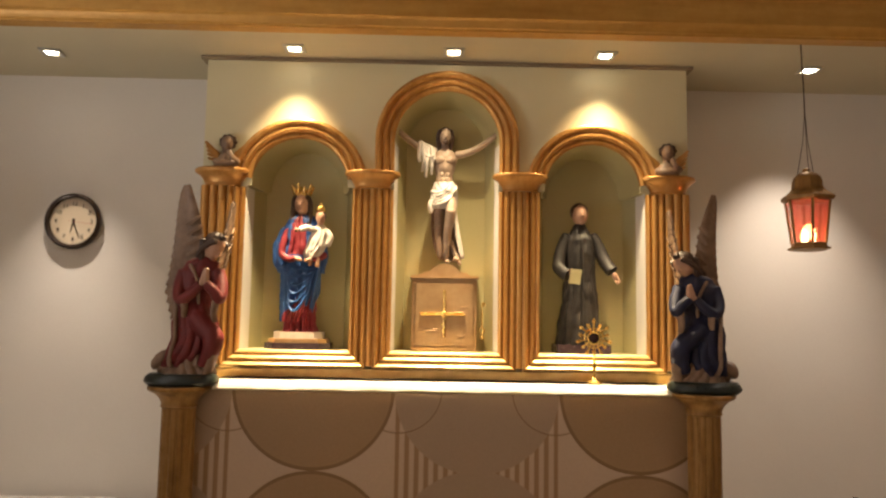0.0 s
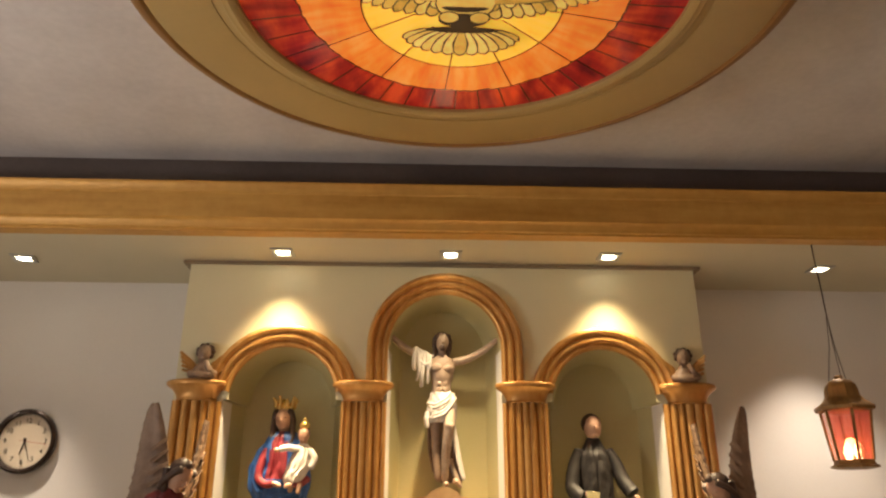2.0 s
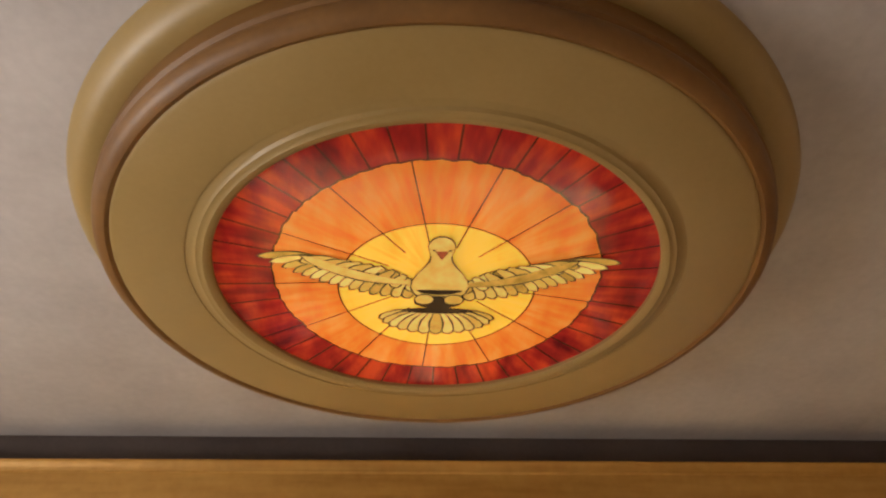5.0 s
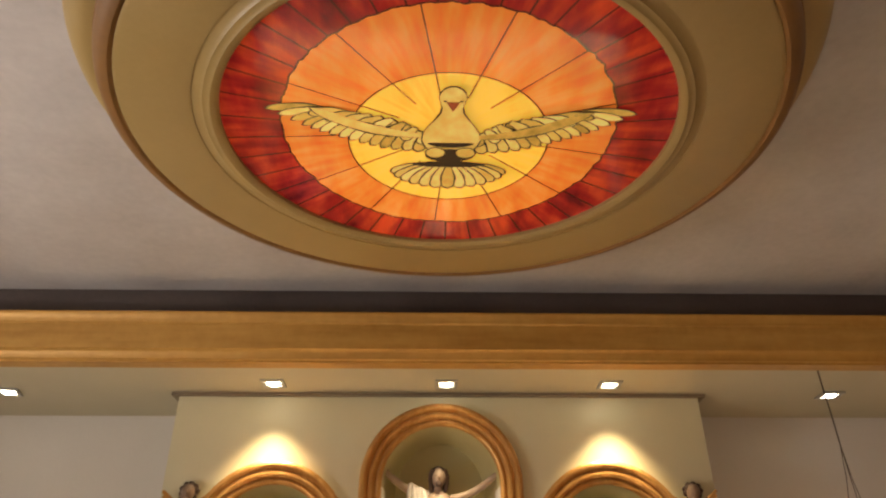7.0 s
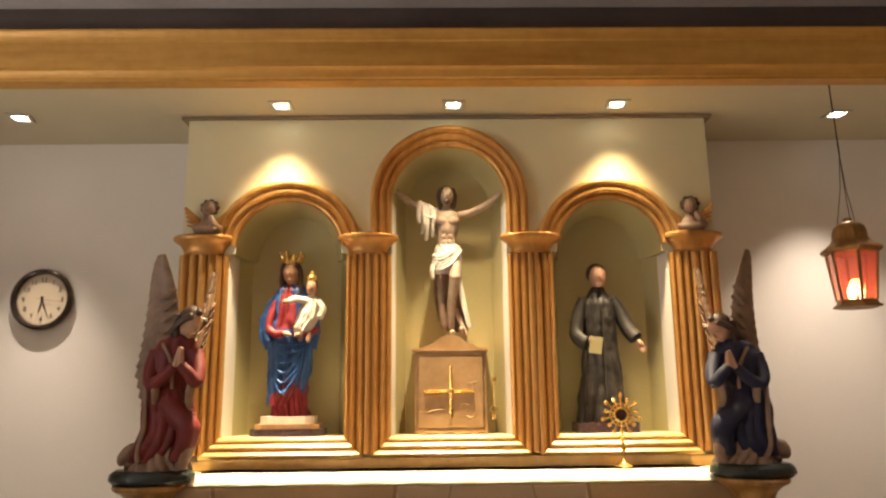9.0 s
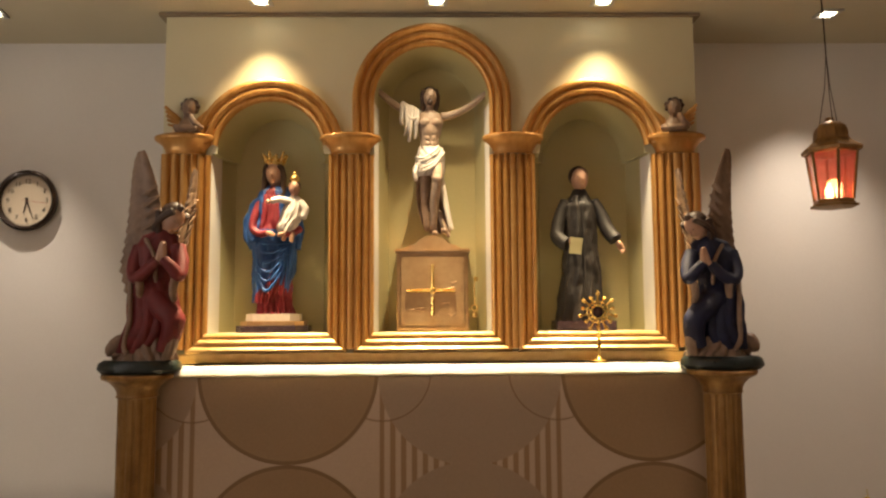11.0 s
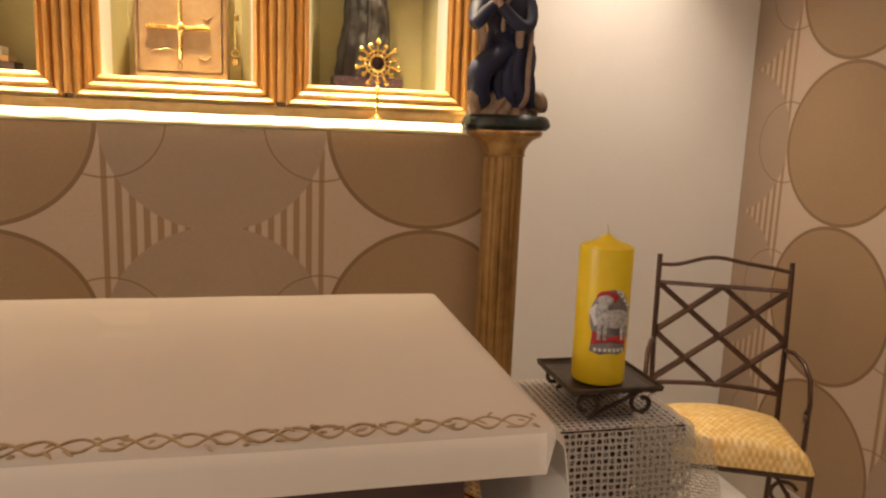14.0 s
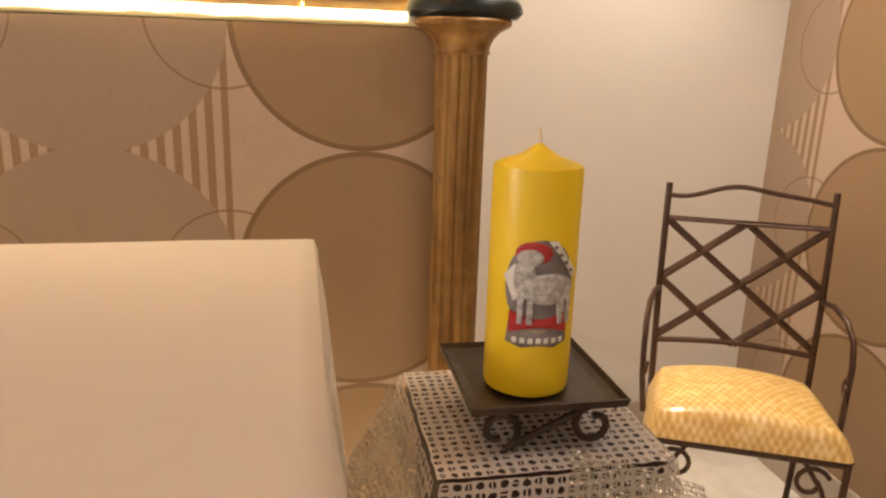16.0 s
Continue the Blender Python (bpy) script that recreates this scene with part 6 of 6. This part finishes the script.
def friar():
    f = Figure(S_BLACK, S_SKIN, S_HAIR, S_PAGE, S_PLINTH)
    f.slab(-0.105, 0.112, -0.062, 0.062, 0.0, 0.034, 4, 0.006)
    f.loft([(0.034, -0.010, 0.0, 0.086, 0.052), (0.10, -0.006, 0.0, 0.080, 0.050), (0.22, 0.0, 0.0, 0.070, 0.046), (0.32, 0.0, 0.0, 0.060, 0.042), (0.40, 0.0, 0.0, 0.062, 0.042), (0.450, 0.0, 0.0, 0.060, 0.038), (0.485, 0.0, 0.002, 0.040, 0.028), (0.512, 0.0, 0.004, 0.021, 0.021)], 0, folds=6, amp=0.008, drift=1.0, seed=1.4)
    f.limb([(-0.046, 0.004, 0.478), (-0.074, -0.002, 0.42), (-0.090, -0.018, 0.350), (-0.076, -0.050, 0.318), (-0.058, -0.064, 0.308)], 0.024, 0, 1.1)
    f.limb([(0.046, 0.004, 0.478), (0.074, -0.004, 0.43), (0.094, -0.022, 0.370), (0.122, -0.048, 0.322)], 0.023, 0, 1.15)
    f.ball((0.130, -0.058, 0.305), (0.012, 0.012, 0.020), 1, (0, -25, 0))
    for k in range(4):
        f.limb([(0.126 + 0.005 * k, -0.062, 0.300), (0.130 + 0.006 * k, -0.068, 0.274 + 0.004 * abs(k - 1.5))], 0.0032, 1, 0.7, 1, 6)
    f.ball((-0.046, -0.072, 0.318), (0.012, 0.010, 0.016), 1)
    m = Matrix.Translation((-0.034, -0.078, 0.302)) @ Euler((0.1, 0.12, 0)).to_matrix().to_4x4() @ Matrix.Diagonal((0.042, 0.014, 0.058, 1))
    for v in bmesh.ops.create_cube(f.bm, size=1, matrix=m)["verts"]:
        for fc in v.link_faces:
            fc.material_index = 3
    f.loft([(0.495, 0.0, 0.002, 0.036, 0.028), (0.512, 0.0, 0.002, 0.027, 0.025), (0.520, 0.0, 0.002, 0.022, 0.022)], 0, 32)
    f.limb([(0.0, -0.046, 0.45), (0.002, -0.050, 0.25), (0.0, -0.058, 0.05)], 0.0045, 0, 0.9, 1, 8)
    f.head((0.0, -0.004, 0.560), 0.042, 1, 2, (4, 0, 4), long=False)
    return f.done("statue", (0.548, 2.862, SILL + 0.002))


tagged(friar(), "painted statue in black cassock holding a pale yellow book", "statue")


def angel(name, s, dress, lean, tall, wide):
    """A kneeling angel that leans to +x; s = -1 mirrors it."""
    f = Figure(dress, S_SKIN, S_HAIR, S_WING, S_STONE, M_BLACK)
    # uneven ground slab
    f.loft([(0.0, 0.0, 0.0, 0.112, 0.082), (0.012, 0.0, 0.0, 0.124, 0.088), (0.030, 0.0, 0.0, 0.120, 0.085), (0.040, 0.0, 0.0, 0.108, 0.076)], 5, 40, folds=5, amp=0.006)
    # trailing leg and hem
    f.limb([(-0.010, 0.01, 0.075), (-0.060, 0.016, 0.066), (-0.096, 0.012, 0.060)], 0.030, 4, 0.75)
    f.ball((-0.094, 0.004, 0.085), (0.026, 0.024, 0.036), 4, (0, 20, 0))
    f.loft([(0.038, 0.020, 0.0, 0.088, 0.056), (0.07, 0.018, 0.0, 0.072, 0.050), (0.12, 0.012, 0.0, 0.058, 0.044)], 4, folds=7, amp=0.014, seed=1)
    # skirt, raised knee
    f.loft([(0.062, -0.004, 0.004, 0.072, 0.052), (0.12, 0.0, 0.0, 0.078, 0.056), (0.18, -0.004, 0.0, 0.080, 0.056), (0.24, -0.008, 0.0, 0.072, 0.048), (0.29, -0.010, 0.0, 0.056, 0.040)], 0, folds=7, amp=0.012, seed=3)
    f.limb([(0.0, -0.012, 0.24), (0.040, -0.040, 0.20), (0.072, -0.052, 0.17), (0.082, -0.046, 0.12), (0.074, -0.03, 0.07)], 0.040, 0, 0.72)
    f.limb([(0.084, -0.052, 0.13), (0.094, -0.046, 0.08), (0.088, -0.03, 0.045)], 0.022, 4, 0.8)
    f.limb([(-0.066, -0.030, 0.30), (-0.058, -0.050, 0.20), (-0.050, -0.050, 0.10), (-0.030, -0.056, 0.062)], 0.007, 4, 1.0)
    f.limb([(-0.020, -0.046, 0.42), (0.010, -0.050, 0.36), (0.018, -0.052, 0.28)], 0.006, 4, 1.0)
    # torso
    f.loft([(0.27, -0.010, 0.0, 0.054, 0.038), (0.33, -0.006, 0.0, 0.062, 0.042), (0.385, 0.0, 0.0, 0.070, 0.042), (0.425, 0.008, 0.0, 0.056, 0.034), (0.450, 0.020, -0.002, 0.024, 0.022)], 0, folds=5, amp=0.006, seed=2)
    # sleeves and joined palms
    f.limb([(-0.046, -0.004, 0.40), (-0.058, -0.024, 0.335), (-0.042, -0.054, 0.295), (-0.006, -0.066, 0.315), (0.030, -0.072, 0.352)], 0.026, 0, 0.6)
    f.limb([(0.062, -0.006, 0.40), (0.084, -0.026, 0.345), (0.088, -0.054, 0.30), (0.072, -0.068, 0.325), (0.044, -0.074, 0.355)], 0.026, 0, 0.6)
    f.limb([(-0.036, -0.058, 0.31), (-0.026, -0.062, 0.27), (-0.030, -0.05, 0.235)], 0.016, 4, 0.6, 0.6)
    f.limb([(0.082, -0.058, 0.305), (0.072, -0.060, 0.25), (0.078, -0.05, 0.22)], 0.016, 4, 0.6, 0.6)
    f.limb([(0.030, -0.074, 0.345), (0.044, -0.082, 0.385), (0.050, -0.084, 0.405)], 0.011, 1, 0.6)
    f.limb([(0.046, -0.074, 0.345), (0.050, -0.084, 0.385), (0.053, -0.086, 0.402)], 0.011, 1, 0.6)
    # bowed head
    f.head((0.054, -0.020, 0.486), 0.041, 1, 2, (40, 10, 58), long=True)
    f.ball((0.030, 0.004, 0.478), (0.036, 0.034, 0.040), 2, (10, 20, 0))
    f.limb([(0.020, -0.036, 0.512), (0.014, -0.030, 0.470), (0.010, -0.020, 0.435)], 0.013, 2, 0.7)
    f.limb([(0.046, 0.010, 0.520), (0.074, -0.020, 0.522), (0.086, -0.046, 0.508)], 0.012, 2, 0.8)
    for v in f.bm.verts:
        if v.co.z > 0.04:
            v.co.z = 0.04 + (v.co.z - 0.04) * tall
    # wings: one broad, one nearly edge on
    f.wing(Matrix.Translation((0.002, 0.040, 0.315)) @ Euler((radians(4), radians(-4), radians(10))).to_matrix().to_4x4(), 3, 0.385, wide)
    f.wing(Matrix.Translation((0.050, 0.045, 0.325)) @ Euler((radians(4), radians(16), radians(82))).to_matrix().to_4x4(), 3, 0.33, 0.09, 0.0)
    for v in f.bm.verts:
        if v.co.z > 0.04:
            v.co.x += lean * min(1.0, (v.co.z - 0.04) / 0.12)
        v.co.x *= s
    return f


RED_A = angel("statue", 1, S_WINE, 0.042, 0.98, 0.185).done("statue", (-0.902, 2.478, 1.3925))
tagged(RED_A, "kneeling winged angel statue in a dark red robe on a column", "statue", "angels on the columns")
BLUE_A = angel("statue", -1, S_NAVY, 0.012, 0.91, 0.115).done("statue", (0.900, 2.478, 1.3925), -8)
tagged(BLUE_A, "kneeling winged angel statue in a navy blue robe on a column", "statue", "angels on the columns")


def cherub(s):
    f = Figure(S_STONE, S_HAIR, M_GOLD, S_HAIR)
    f.loft([(0.0, 0.0, 0.0, 0.048, 0.030), (0.02, 0.0, 0.0, 0.044, 0.030), (0.045, 0.004, 0.0, 0.030, 0.024), (0.06, 0.006, 0.0, 0.014, 0.014)], 0, 28)
    f.limb([(-0.040, -0.012, 0.018), (-0.010, -0.038, 0.012), (0.040, -0.036, 0.014)], 0.013, 0, 0.8)
    f.limb([(0.050, -0.010, 0.016), (0.030, -0.040, 0.030), (0.016, -0.038, 0.062)], 0.012, 0, 0.8)
    f.head((0.004, -0.010, 0.092), 0.030, 0, 1, (0, 10, 8), long=False)
    for k in range(9):
        a = 2 * math.pi * k / 9
        f.ball((0.004 + 0.024 * math.cos(a), 0.004, 0.100 + 0.022 * math.sin(a)), 0.011, 1)
    for sx in (-1, 1):
        for k in range(5):
            f.limb([(sx * 0.028, 0.008, 0.036 + 0.004 * k), (sx * (0.052 + 0.004 * k), 0.004, 0.030 + 0.014 * k), (sx * (0.070 + 0.003 * k), -0.002, 0.034 + 0.016 * k)], 0.009, 2, 0.7, 0.5, 8)
    return f


tagged(cherub(1).done("statue", (-0.862, 2.735, 2.206), 4), "small plaster cherub bust with gold wing on a capital", "statue", "cherubs on the capitals")
tagged(cherub(-1).done("statue", (0.866, 2.735, 2.206), -14), "small plaster cherub bust with gold wing on a capital", "statue", "cherubs on the capitals")


# ---- faint paler square lying on the altar cloth ----
bm = box(-0.080, 0.075, 1.585, 1.738, TZ + 0.0017, TZ + 0.0021)
tagged(part("linen_square", bm, M_HEM2, bevel=0.0002), "small cream square, slightly paler than the altar cloth it lies on", "cloth")

# ---- floor tiles ----
SIDE, JOINT = 0.40, 0.004
bm = box(-SIDE / 2 + JOINT / 2, SIDE / 2 - JOINT / 2, -SIDE / 2 + JOINT / 2, SIDE / 2 - JOINT / 2, -0.01, 0.0)
bmesh.ops.bevel(bm, geom=[e for e in bm.edges if all(v.co.z > -0.001 for v in e.verts)], offset=0.0012, segments=1, affect="EDGES")
tile = part("tile", bm, M_TILE, floor, smooth=False)
tile.location = (LEFT + SIDE / 2 + 0.01, REAR + SIDE / 2 + 0.03, 0)
for ix in range(12):
    for iy in range(15):
        if ix or iy:
            o = new("tile", tile.data)
            o.parent = floor
            o.location = (LEFT + SIDE / 2 + 0.01 + SIDE * ix, REAR + SIDE / 2 + 0.03 + SIDE * iy, 0)
